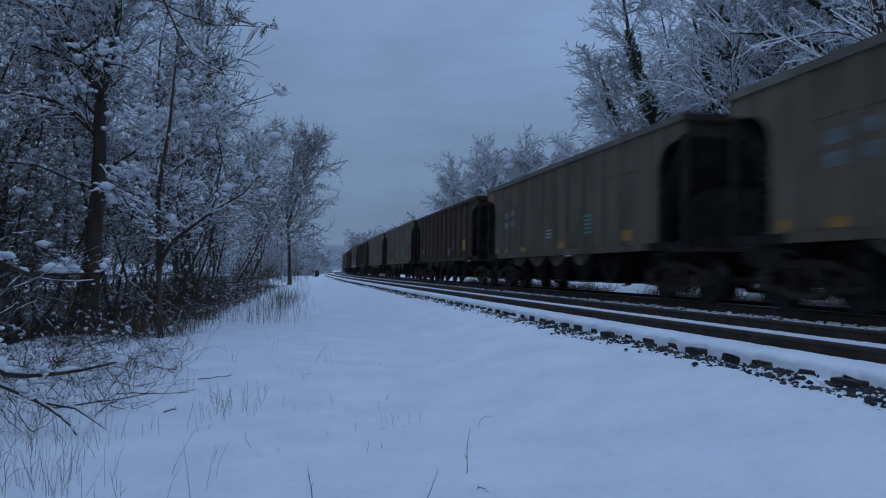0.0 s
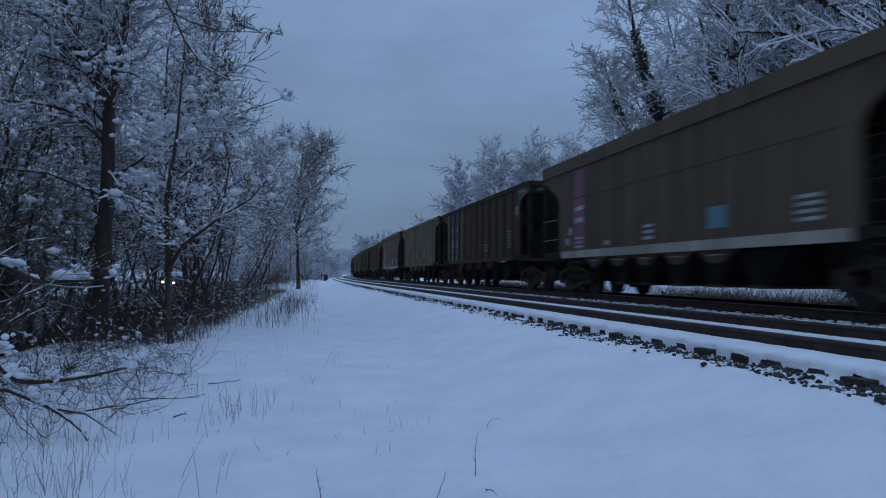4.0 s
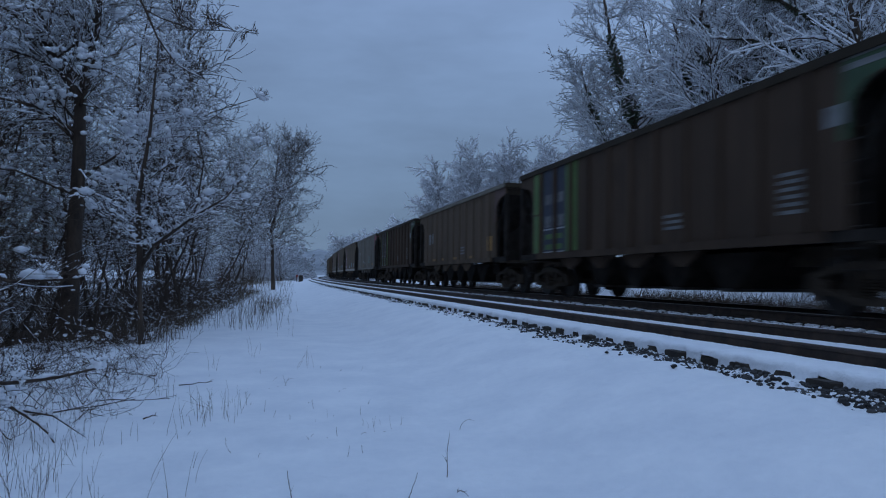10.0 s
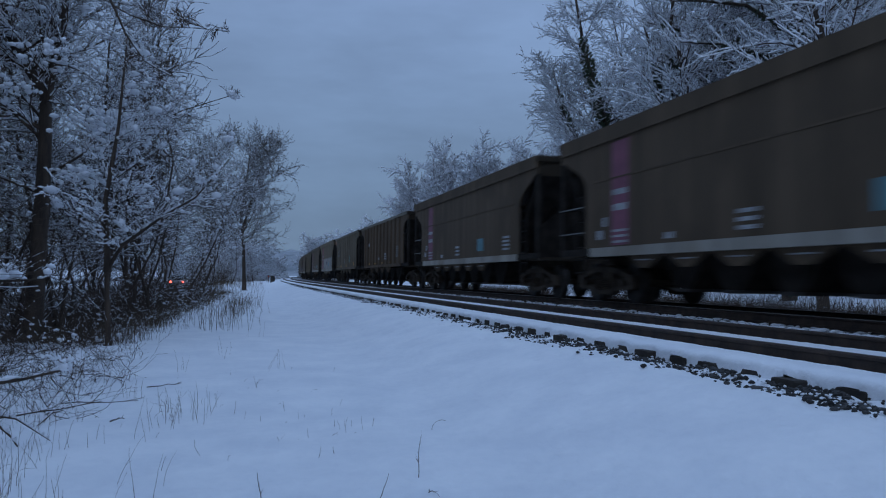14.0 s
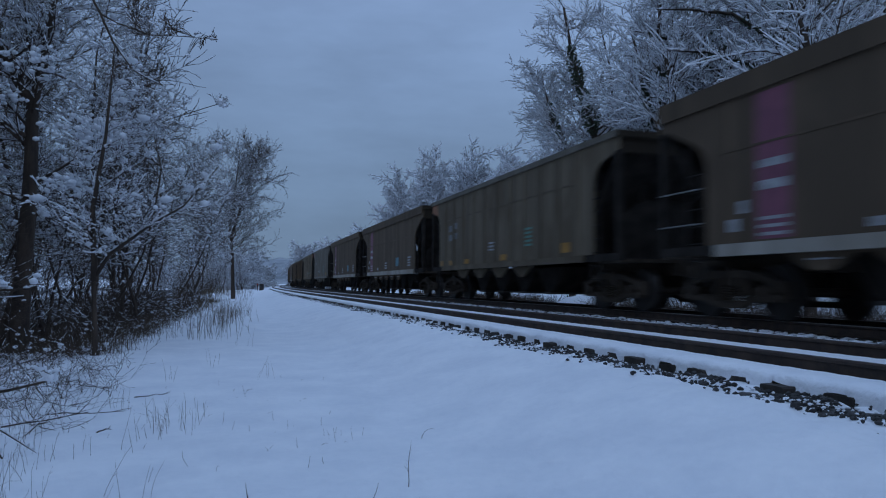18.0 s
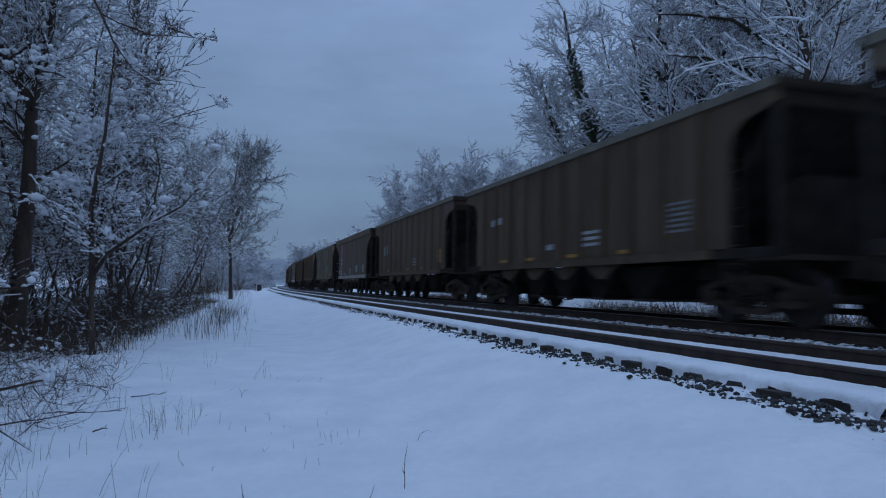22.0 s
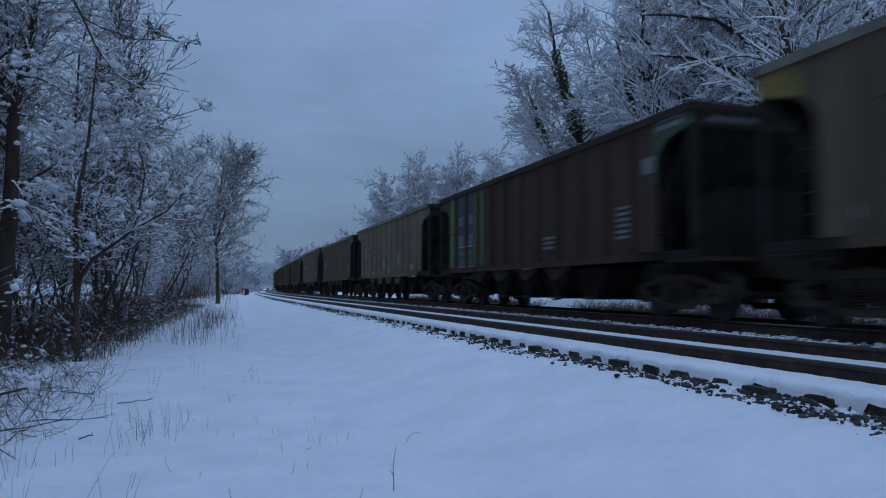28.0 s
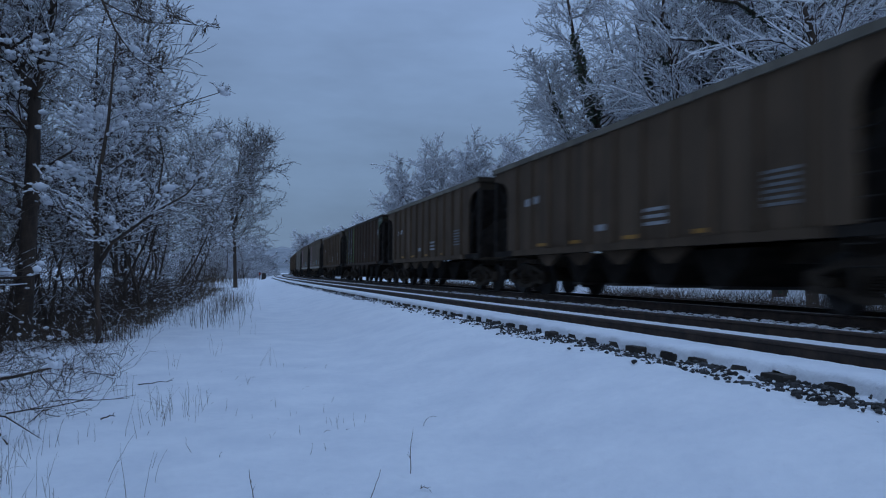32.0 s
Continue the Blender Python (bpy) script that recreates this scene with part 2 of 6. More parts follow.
# ---- materials ----
def surface(name, dark, light, scale=4.0, rough=0.8, metal=0.0, bump=0.3, depth=0.01, fine=40.0, stretch=(1, 1, 1), spots=None, vary=0.0, where="Object", rough_spread=0.1, gloss=0.5):
    """Two tones mixed by noise at two scales, with relief. spots: a third colour in patches (colour, share, scale)."""
    m = bpy.data.materials.new(name)
    m.use_nodes = True
    n, l = m.node_tree.nodes, m.node_tree.links
    b = n["Principled BSDF"]
    tc = n.new("ShaderNodeTexCoord")
    info = n.new("ShaderNodeObjectInfo")
    shift = n.new("ShaderNodeVectorMath")
    shift.operation = "SCALE"
    shift.inputs[0].default_value = (13.0, 29.0, 17.0)
    l.new(info.outputs["Random"], shift.inputs["Scale"])
    add = n.new("ShaderNodeVectorMath")
    l.new(tc.outputs[where], add.inputs[0])
    l.new(shift.outputs[0], add.inputs[1])
    mp = n.new("ShaderNodeMapping")
    mp.inputs["Scale"].default_value = stretch
    l.new(add.outputs[0], mp.inputs[0])
    big = n.new("ShaderNodeTexNoise")
    big.inputs["Scale"].default_value, big.inputs["Detail"].default_value = scale, 6
    l.new(mp.outputs[0], big.inputs["Vector"])
    small = n.new("ShaderNodeTexNoise")
    small.inputs["Scale"].default_value, small.inputs["Detail"].default_value = fine, 4
    l.new(mp.outputs[0], small.inputs["Vector"])
    mix = n.new("ShaderNodeMath")
    mix.operation = "MULTIPLY_ADD"
    mix.inputs[1].default_value, mix.inputs[2].default_value = 0.4, -0.2
    l.new(small.outputs["Fac"], mix.inputs[0])
    tot = n.new("ShaderNodeMath")
    l.new(big.outputs["Fac"], tot.inputs[0])
    l.new(mix.outputs[0], tot.inputs[1])
    ramp = n.new("ShaderNodeValToRGB")
    e = ramp.color_ramp.elements
    e[0].position, e[0].color = 0.30, (*dark, 1)
    e[1].position, e[1].color = 0.70, (*light, 1)
    l.new(tot.outputs[0], ramp.inputs[0])
    colour = ramp.outputs[0]
    if spots:
        col, share, sc = spots
        sp = n.new("ShaderNodeTexNoise")
        sp.inputs["Scale"].default_value, sp.inputs["Detail"].default_value = sc, 5
        l.new(add.outputs[0], sp.inputs["Vector"])
        mr = n.new("ShaderNodeMapRange")
        mr.inputs[1].default_value, mr.inputs[2].default_value = 1 - share - 0.06, 1 - share + 0.06
        l.new(sp.outputs["Fac"], mr.inputs[0])
        mx = n.new("ShaderNodeMix")
        mx.data_type = "RGBA"
        l.new(mr.outputs[0], mx.inputs["Factor"])
        l.new(colour, mx.inputs["A"])
        mx.inputs["B"].default_value = (*col, 1)
        colour = mx.outputs["Result"]
    if vary:
        hs = n.new("ShaderNodeHueSaturation")
        mr = n.new("ShaderNodeMapRange")
        mr.inputs[3].default_value, mr.inputs[4].default_value = 1 - vary, 1 + vary
        l.new(info.outputs["Random"], mr.inputs[0])
        l.new(mr.outputs[0], hs.inputs["Value"])
        l.new(colour, hs.inputs["Color"])
        colour = hs.outputs[0]
    l.new(colour, b.inputs["Base Color"])
    rr = n.new("ShaderNodeMapRange")
    rr.inputs[3].default_value, rr.inputs[4].default_value = max(0.05, rough - rough_spread), min(1, rough + rough_spread)
    l.new(small.outputs["Fac"], rr.inputs[0])
    l.new(rr.outputs[0], b.inputs["Roughness"])
    b.inputs["Metallic"].default_value = metal
    b.inputs["Specular IOR Level"].default_value = gloss
    if bump:
        bp = n.new("ShaderNodeBump")
        bp.inputs["Strength"].default_value, bp.inputs["Distance"].default_value = bump, depth
        l.new(tot.outputs[0], bp.inputs["Height"])
        l.new(bp.outputs[0], b.inputs["Normal"])
    return m


def glow(name, colour, strength):
    m = bpy.data.materials.new(name)
    m.use_nodes = True
    b = m.node_tree.nodes["Principled BSDF"]
    b.inputs["Base Color"].default_value = (*colour, 1)
    b.inputs["Emission Color"].default_value = (*colour, 1)
    b.inputs["Emission Strength"].default_value = strength
    return m


SNOW = surface("snow", (0.76, 0.78, 0.82), (0.87, 0.88, 0.90), 1.6, 0.7, bump=0.9, depth=0.06, fine=11)
SNOW_LUMP = surface("branch_snow", (0.76, 0.78, 0.82), (0.86, 0.87, 0.90), 3.0, 0.75, bump=0.3, depth=0.01, fine=30)
BARK = surface("bark", (0.030, 0.020, 0.014), (0.088, 0.060, 0.042), 6.0, 0.9, bump=0.8, depth=0.02, fine=30, stretch=(1, 1, 0.25))
TWIG = surface("twig_bark", (0.036, 0.023, 0.016), (0.098, 0.063, 0.043), 5.0, 0.9, bump=0)
IVY = surface("ivy_leaf", (0.018, 0.030, 0.014), (0.045, 0.065, 0.028), 6.0, 0.6, bump=0)
DRY_GRASS = surface("dry_grass", (0.070, 0.050, 0.033), (0.155, 0.113, 0.074), 3.0, 0.9, bump=0)
UNDERGROWTH = surface("undergrowth_stem", (0.034, 0.023, 0.016), (0.085, 0.058, 0.040), 5.0, 0.9, bump=0)
BALLAST_DUSTED = surface("dusted_ballast_stone", (0.045, 0.044, 0.043), (0.13, 0.125, 0.12), 7.0, 0.9, bump=0.5, depth=0.01, vary=0.2, spots=((0.55, 0.57, 0.60), 0.54, 4.0))
WEED = surface("weed_stem", (0.075, 0.054, 0.038), (0.17, 0.122, 0.082), 8.0, 0.9, bump=0)
BALLAST = surface("ballast_stone", (0.022, 0.021, 0.021), (0.072, 0.069, 0.067), 7.0, 0.9, bump=0.5, depth=0.01, vary=0.25)
TIE_WOOD = surface("sleeper_wood", (0.020, 0.016, 0.013), (0.062, 0.050, 0.040), 3.0, 0.9, bump=0.6, depth=0.01, fine=30, stretch=(0.3, 2, 2), vary=0.2)
RAIL_STEEL = surface("rusty_rail", (0.030, 0.021, 0.017), (0.080, 0.052, 0.038), 5.0, 0.75, 0.3, bump=0.3, depth=0.003)
RAIL_TOP = surface("worn_rail_head", (0.16, 0.15, 0.15), (0.34, 0.33, 0.33), 8.0, 0.35, 0.9, bump=0.05, depth=0.001)
ASPHALT = surface("wet_asphalt", (0.030, 0.031, 0.034), (0.075, 0.075, 0.080), 0.8, 0.55, bump=0.3, depth=0.01, fine=60, spots=((0.6, 0.62, 0.66), 0.38, 0.35))


def paint(name, base, dirt, rough=0.86, vary=0.10):
    """Weathered freight-car paint: streaks run down the sheets, grime in patches."""
    warm = (1.0, 0.83, 0.62)
    base, dirt = tuple(c * w for c, w in zip(base, warm)), tuple(c * w for c, w in zip(dirt, warm))
    d = tuple(c * 0.55 for c in base)
    return surface(name, d, base, 1.1, rough, bump=0.15, depth=0.01, fine=11, stretch=(1.0, 2.6, 0.16), spots=(dirt, 0.42, 0.55), vary=vary, gloss=0.2)


PAINT_GREY = paint("grey_car_paint", (0.166, 0.157, 0.142), (0.104, 0.094, 0.081))
PAINT_LIGHT = paint("light_grey_car_paint", (0.215, 0.230, 0.252), (0.150, 0.157, 0.166))
PAINT_BROWN = paint("brown_car_paint", (0.121, 0.098, 0.083), (0.076, 0.061, 0.052))
PAINT_DARK = paint("black_car_paint", (0.076, 0.058, 0.051), (0.050, 0.039, 0.035))
PAINT_DULL = paint("dull_brown_car_paint", (0.128, 0.112, 0.096), (0.084, 0.072, 0.061))
PAINT_SMOOTH = paint("taupe_car_paint", (0.134, 0.114, 0.099), (0.088, 0.075, 0.066))
PAINT_OLIVE = paint("olive_car_paint", (0.176, 0.160, 0.136), (0.120, 0.108, 0.092))
WASH = paint("bleached_car_paint", (0.330, 0.370, 0.450), (0.230, 0.250, 0.300))
UNDER = surface("underframe_grime", (0.038, 0.029, 0.022), (0.086, 0.066, 0.050), 3.0, 0.9, bump=0.3, depth=0.01, gloss=0.15)
# near-black steel for the end recesses, ladders and hopper bays
DARK_STEEL = surface("dark_steel", (0.017, 0.014, 0.012), (0.039, 0.033, 0.028), 3.0, 0.92, bump=0.3, depth=0.01, gloss=0.1)
WHEEL_STEEL = surface("wheel_steel", (0.024, 0.020, 0.018), (0.060, 0.050, 0.044), 5.0, 0.7, 0.15, bump=0.1)
COAL = surface("coal", (0.008, 0.008, 0.009), (0.030, 0.030, 0.032), 9.0, 0.6, bump=1.0, depth=0.05)
SILL_PALE = paint("pale_sill_paint", (0.42, 0.46, 0.52), (0.27, 0.285, 0.31))
MARK_WHITE = surface("white_marking", (0.20, 0.205, 0.21), (0.42, 0.425, 0.43), 6.0, 0.7, bump=0)
MARK_FADED = surface("faded_marking", (0.10, 0.102, 0.10), (0.20, 0.20, 0.196), 5.0, 0.8, bump=0)
# chord paint lightened to carry the skylight that the top edge catches
CHORD_SKYLIT = paint("skylit_chord_paint", (0.205, 0.218, 0.232), (0.12, 0.125, 0.13))
# end walls and end beams are darker than the side sheets
END_DARK = paint("dark_end_paint", (0.046, 0.041, 0.036), (0.028, 0.025, 0.022))
MARK_PLACARD = surface("blue_placard", (0.065, 0.165, 0.185), (0.115, 0.24, 0.265), 5.0, 0.7, bump=0)
MARK_TEAL = surface("teal_marking", (0.070, 0.200, 0.160), (0.120, 0.290, 0.230), 6.0, 0.7, bump=0)
MARK_YELLOW = surface("yellow_marking", (0.25, 0.118, 0.015), (0.40, 0.195, 0.028), 6.0, 0.7, bump=0)
MARK_ORANGE = surface("orange_marking", (0.17, 0.060, 0.020), (0.27, 0.105, 0.040), 2.5, 0.7, bump=0)
MARK_RUST = surface("rusty_orange_marking", (0.15, 0.078, 0.022), (0.24, 0.125, 0.036), 2.5, 0.8, bump=0)
MARK_SCORCH = surface("scorched_red_paint", (0.062, 0.036, 0.030), (0.110, 0.058, 0.046), 2.5, 0.85, bump=0)
MARK_YELLOW_OLD = surface("old_yellow_paint", (0.13, 0.095, 0.02), (0.21, 0.15, 0.035), 2.5, 0.8, bump=0)
MARK_GREEN_DARK = surface("sooty_green_paint", (0.024, 0.048, 0.024), (0.042, 0.080, 0.038), 2.5, 0.8, bump=0)
MARK_MAGENTA = surface("magenta_stripe", (0.145, 0.045, 0.070), (0.220, 0.070, 0.104), 3.0, 0.7, bump=0)
MARK_RED = surface("red_stripe", (0.15, 0.020, 0.030), (0.23, 0.034, 0.050), 3.0, 0.7, bump=0)
MARK_GREEN = surface("green_stripe", (0.050, 0.100, 0.022), (0.084, 0.158, 0.038), 3.0, 0.7, bump=0)
MARK_NAVY = surface("navy_stripe", (0.018, 0.022, 0.036), (0.032, 0.037, 0.055), 3.0, 0.7, bump=0)


# ---- ground ----
def spread(near, far, fine, coarse):
    """Ever wider steps from near out to far."""
    out, step, v = [], fine, near
    while v < far:
        v += step
        step = min(coarse, step * 1.22)
        out.append(v)
    return out


def build_ground():
    lats = [-v for v in reversed(spread(9.0, 2600, 0.35, 260))] + list(np.arange(-9.0, 1.6, 0.16)) + list(np.arange(1.6, 4.4, 0.07)) + list(np.arange(4.4, 14.5, 0.22)) + spread(14.5, 2600, 0.3, 260)
    ys = [-v for v in reversed(spread(0.4, 1100, 0.4, 160))] + list(np.arange(-0.4, 14, 0.085)) + list(np.arange(14, 34, 0.16)) + list(np.arange(34, 80, 0.5)) + spread(80, 3000, 0.7, 260)
    m, nl = Mesh(), len(lats)
    for y in ys:
        c = bend(y)
        for a in lats:
            m.v.append((a + c, y, ground_z(a, y) + crumbs(a, y)))
    m.f = [(j * nl + i, j * nl + i + 1, (j + 1) * nl + i + 1, (j + 1) * nl + i) for j in range(len(ys) - 1) for i in range(nl - 1)]
    ob = new("ground", m.data("ground", SNOW, True))
    tagged(ob, "open field of fresh smooth snow beside the line", "ground", kind="structure")


def crumbs(lat, y):
    """Broken edge of the snow where it lies on the stones of the shoulder."""
    if lat < 2.9 and -6 < lat and -1 < y < 34:
        return 0.020 * noise.noise((lat * 1.3, y * 1.1, 3.0)) + 0.010 * noise.noise((lat * 3.2, y * 2.8, 7.0))
    if not (2.9 < lat < 4.4 and -2 < y < 90):
        return 0.0
    k = smooth(2.9, 3.3, lat) * smooth(4.4, 4.0, lat)
    return k * (0.050 * noise.noise((lat * 3.2, y * 2.6, 9.0)) + 0.035 * noise.noise((lat * 7.0, y * 6.0, 5.0)))


build_ground()


# ---- tracks ----
def sweep(profile, lat, y0, y1, material, name):
    """A rail: an outline of (x, z) pairs carried along the line."""
    ys = list(np.arange(y0, 40, 6.0)) + list(np.arange(40, y1, 4.0))
    m, n = Mesh(), len(profile)
    for y in ys:
        c = bend(y) + lat
        m.v += [(c + x, y, z) for x, z in profile]
    for j in range(len(ys) - 1):
        m.f += [(j * n + i, j * n + (i + 1) % n, (j + 1) * n + (i + 1) % n, (j + 1) * n + i) for i in range(n)]
    return m


RAIL_SIDE = [(-0.075, 0.0), (0.075, 0.0), (0.075, 0.012), (0.012, 0.035), (0.009, 0.125), (0.034, 0.138), (0.036, 0.160), (-0.036, 0.160), (-0.034, 0.138), (-0.009, 0.125), (-0.012, 0.035), (-0.075, 0.012)]
RAIL_HEAD = [(-0.034, 0.1602), (0.034, 0.1602), (0.028, 0.170), (-0.028, 0.170)]


def build_track(centre, label, head_material, tie_end):
    track = new("railway_track")
    tagged(track, label, "railway track", kind="structure")
    for side in (-0.7525, 0.7525):
        r = part("rail", sweep([(x, TIE_Z + z) for x, z in RAIL_SIDE], centre + side, -700, 900, RAIL_STEEL, "rail"), RAIL_STEEL, track)
        part("rail_head", sweep([(x, TIE_Z + z) for x, z in RAIL_HEAD], centre + side, -700, 900, head_material, "rail_head"), head_material, r)
    shapes = []
    rng = random.Random(int(centre * 10))
    for k in range(4):
        m = Mesh()
        w = 0.112 + 0.01 * rng.random()
        e0, e1 = -1.30 - rng.uniform(-0.03, 0.05), 1.30 + rng.uniform(-0.03, 0.05)
        c = 0.012
        m.prism([(-w, -0.18), (w, -0.18), (w, -c), (w - c, 0), (-w + c, 0), (-w, -c)], "x", e0, e1)
        shapes.append(m.data("sleeper", TIE_WOOD))
    for i in range(tie_end):
        y = -6.0 + 0.495 * i
        ob = part("sleeper", shapes[i % 4], TIE_WOOD, track)
        ob.location = (centre + bend(y) + rng.uniform(-0.03, 0.03), y + rng.uniform(-0.02, 0.02), TIE_Z + rng.uniform(-0.012, 0.004))
        ob.rotation_euler = (0, 0, rng.uniform(-0.012, 0.012))
    return track


build_track(NEAR_TRACK, "unused track with rusty rails, snow between the rails", RAIL_STEEL, 220)
build_track(FAR_TRACK, "main track with worn rails under the coal train", RAIL_TOP, 120)


def snow_bed(name, lat0, lat1, z, y0, y1, seed, amp, label):
    """A sheet of snow lying on the sleepers between or beside the rails."""
    outer = lat0 < NEAR_TRACK - 1                 # the edge that runs out over the sleeper ends
    lats = list(np.linspace(lat0, lat1, max(4, round((lat1 - lat0) / 0.09))))
    ys = list(np.arange(y0, 30, 0.0825)) + list(np.arange(30, 110, 0.495)) + list(np.arange(110, y1, 6.0))
    if outer:
        lats = [lat0 - 0.02, lat0 - 0.01] + lats
    m, nl = Mesh(), len(lats)
    for y in ys:
        c, tie = bend(y), smooth(-0.15, 0.25, math.cos(2 * math.pi * (y + 6.0) / 0.495))
        ragged = noise.noise((y * 5.0, seed, 8.0)) + 0.6 * noise.noise((y * 13.0, seed, 4.0))
        for i, a in enumerate(lats):
            h = z + amp * (0.5 * noise.noise((a * 3, y * 1.2, seed)) + 0.9 * noise.noise((a * 9, y * 9, seed + 3)))
            if outer and i < 4:
                a += (0.03 if i < 2 else 0.012) * ragged + (0.0 if i > 2 else 0.025)
                h -= (0.080 + 0.020 * ragged + 0.12 * (1 - tie), 0.045 + 0.02 * (1 - tie), 0.02 + 0.012 * (1 - tie), 0.0)[i]
            elif i == 0 or i == nl - 1:
                h -= 0.02 + 0.008 * ragged
            m.v.append((a + c, y, h))
    m.f = [(j * nl + i, j * nl + i + 1, (j + 1) * nl + i + 1, (j + 1) * nl + i) for j in range(len(ys) - 1) for i in range(nl - 1)]
    ob = new(name, m.data(name, SNOW, True))
    tagged(ob, label, "snow", kind="structure")


snow_bed("snow_between_rails", NEAR_TRACK - 0.66, NEAR_TRACK + 0.66, TIE_Z + 0.06, -6, 900, 1.0, 0.008, "smooth snow lying between the rails")
snow_bed("snow_on_sleeper_ends", NEAR_TRACK - 1.275, NEAR_TRACK - 0.785, TIE_Z + 0.077, -6, 900, 5.0, 0.009, "snow lying on the sleeper ends")


def build_ballast():
    rng = random.Random(3)
    shoulder, bed = Mesh(), Mesh()
    for i in range(15000):
        y = 2.2 + 60 * rng.random() ** 1.6
        a = rng.gauss(3.78, 0.13)
        if not 3.4 < a < 4.02 or noise.noise((a * 2.5, y * 1.7, 6.0)) < -0.12:
            continue
        s = rng.uniform(0.009, 0.027)
        z = ground_z(a, y) + crumbs(a, y) + rng.uniform(-0.020, 0.016)
        shoulder.lump((a + bend(y), y, z), s, s * rng.uniform(0.7, 1.2), s * rng.uniform(0.6, 0.9), rng, 5)
    for i in range(160):
        for _ in range(14):
            # stones wedged between the sleeper ends
            y, a = -6.0 + 0.495 * (i + 0.5) + rng.uniform(-0.13, 0.13), rng.uniform(3.74, 3.95)
            s = rng.uniform(0.010, 0.026)
            shoulder.lump((a + bend(y), y, TIE_Z - 0.165 + (a - 3.80) * 0.75 + rng.uniform(-0.03, 0.02)), s, s * rng.uniform(0.7, 1.2), s * rng.uniform(0.6, 0.9), rng, 5)
    for i in range(14000):
        y = 4 + 80 * rng.random() ** 1.5
        a = rng.uniform(6.08, 12.1)
        if abs(abs(a - FAR_TRACK) - 0.75) < 0.1:
            continue
        s = rng.uniform(0.03, 0.06)
        z = 0.44 + rng.uniform(-0.03, 0.03) + (0.0 if a > 7.8 else 0.045)
        bed.lump((a + bend(y), y, z), s, s, s * 0.75, rng, 5)
    # the dark stony slope under the sleeper ends
    edge = Mesh()
    prof, ys = [(3.62, -0.05), (3.69, -0.006), (3.75, 0.010), (3.82, 0.018), (3.90, 0.012), (3.97, -0.01), (4.08, -0.03)], list(np.arange(-4, 32, 0.07)) + list(np.arange(32, 110, 0.5))
    for y in ys:
        for i, (x, h) in enumerate(prof):
            z = ground_z(x, y) + h - 0.010 + 0.030 * noise.noise((x * 9, y * 5, 2.0)) + 0.026 * noise.noise((x * 22, y * 19, 4.0))
            edge.v.append((x + bend(y), y, min(z, TIE_Z - 0.075 + 0.02 * noise.noise((x * 5, y * 9, 1.0)))))
    n = len(prof)
    edge.f = [(j * n + i, j * n + i + 1, (j + 1) * n + i + 1, (j + 1) * n + i) for j in range(len(ys) - 1) for i in range(n - 1)]
    tagged(new("ballast_edge", edge.data("ballast_edge", BALLAST)), "dark stony slope under the sleeper ends", "ballast", kind="structure")
    flecks = Mesh()
    for i in range(8400):
        y = 2.2 + 75 * rng.random() ** 1.5
        if i % 4 == 1:
            a, s = 3.58 + 0.32 * rng.random() ** 1.5, rng.uniform(0.006, 0.018)
            z = ground_z(a, y) + 0.012 + rng.uniform(-0.01, 0.02)
        else:
            a, s = (7.15 if i % 4 else 6.12) + 1.30 * rng.random(), rng.uniform(0.02, 0.070)
            z = 0.515 - 0.022 * (a - 6.1) + rng.uniform(0.0, 0.045)
        flecks.lump((a + bend(y), y, z), s, s * rng.uniform(0.9, 1.3 if i % 4 == 1 else 2.2), s * (0.6 if i % 4 == 1 else 0.35), rng, 5)
    tagged(new("snow_crumbs", flecks.data("snow_crumbs", SNOW_LUMP, True)), "crumbs of snow lying on the ballast", "snow", kind="stuff")
    tagged(new("ballast_shoulder", shoulder.data("ballast_shoulder", BALLAST)), "dark grey crushed stone poking through the snow", "ballast", kind="stuff")
    tagged(new("ballast_bed", bed.data("ballast_bed", BALLAST_DUSTED)), "dark crushed stone between and under the tracks, dusted with snow", "ballast", kind="stuff")
    # the packed bed under the stones
    m = Mesh()
    ys = list(np.arange(-700, 40, 20.0)) + list(np.arange(40, 900, 8.0))
    prof = [(6.03, 0.44), (6.10, 0.505), (6.55, 0.505), (7.6, 0.475), (12.0, 0.455), (12.7, 0.2)]
    n = len(prof)
    for y in ys:
        m.v += [(x + bend(y), y, z) for x, z in prof]
    m.f = [(j * n + i, j * n + i + 1, (j + 1) * n + i + 1, (j + 1) * n + i) for j in range(len(ys) - 1) for i in range(n - 1)]
    tagged(new("track_bed", m.data("track_bed", BED)), "packed dark ballast bed with thin snow", "ballast", kind="structure")


BED = surface("ballast_bed", (0.030, 0.029, 0.029), (0.11, 0.108, 0.108), 14.0, 0.95, bump=1.0, depth=0.04, fine=45, spots=((0.58, 0.60, 0.63), 0.55, 3.0))
build_ballast()


# ---- the coal train ----
CAR_PITCH, BODY_HALF = 16.18, 7.32        # spacing of cars, half a body's length
SIDE = 1.60                               # half a body's width
SILL_LOW, SILL_TOP, BODY_TOP = 1.02, 1.24, 3.89


def side_outline(top, smooth_side):
    """The side sheet: full height in the middle, cut away in a rounded arch under the sloping ends."""
    e, lo, z = (BODY_HALF, 5.95, 2.58) if smooth_side else (BODY_HALF, 6.22, 2.82)
    arch = [(lo, z), (lo + 0.05, z + 0.17), (lo + 0.17, z + 0.32), (lo + 0.36, z + 0.44), (e - 0.30, 3.34), (e - 0.12, 3.40), (e, 3.40), (e, top - 0.10)]
    return [(-lo, SILL_TOP), (lo, SILL_TOP)] + arch + [(-y, h) for y, h in reversed(arch)]


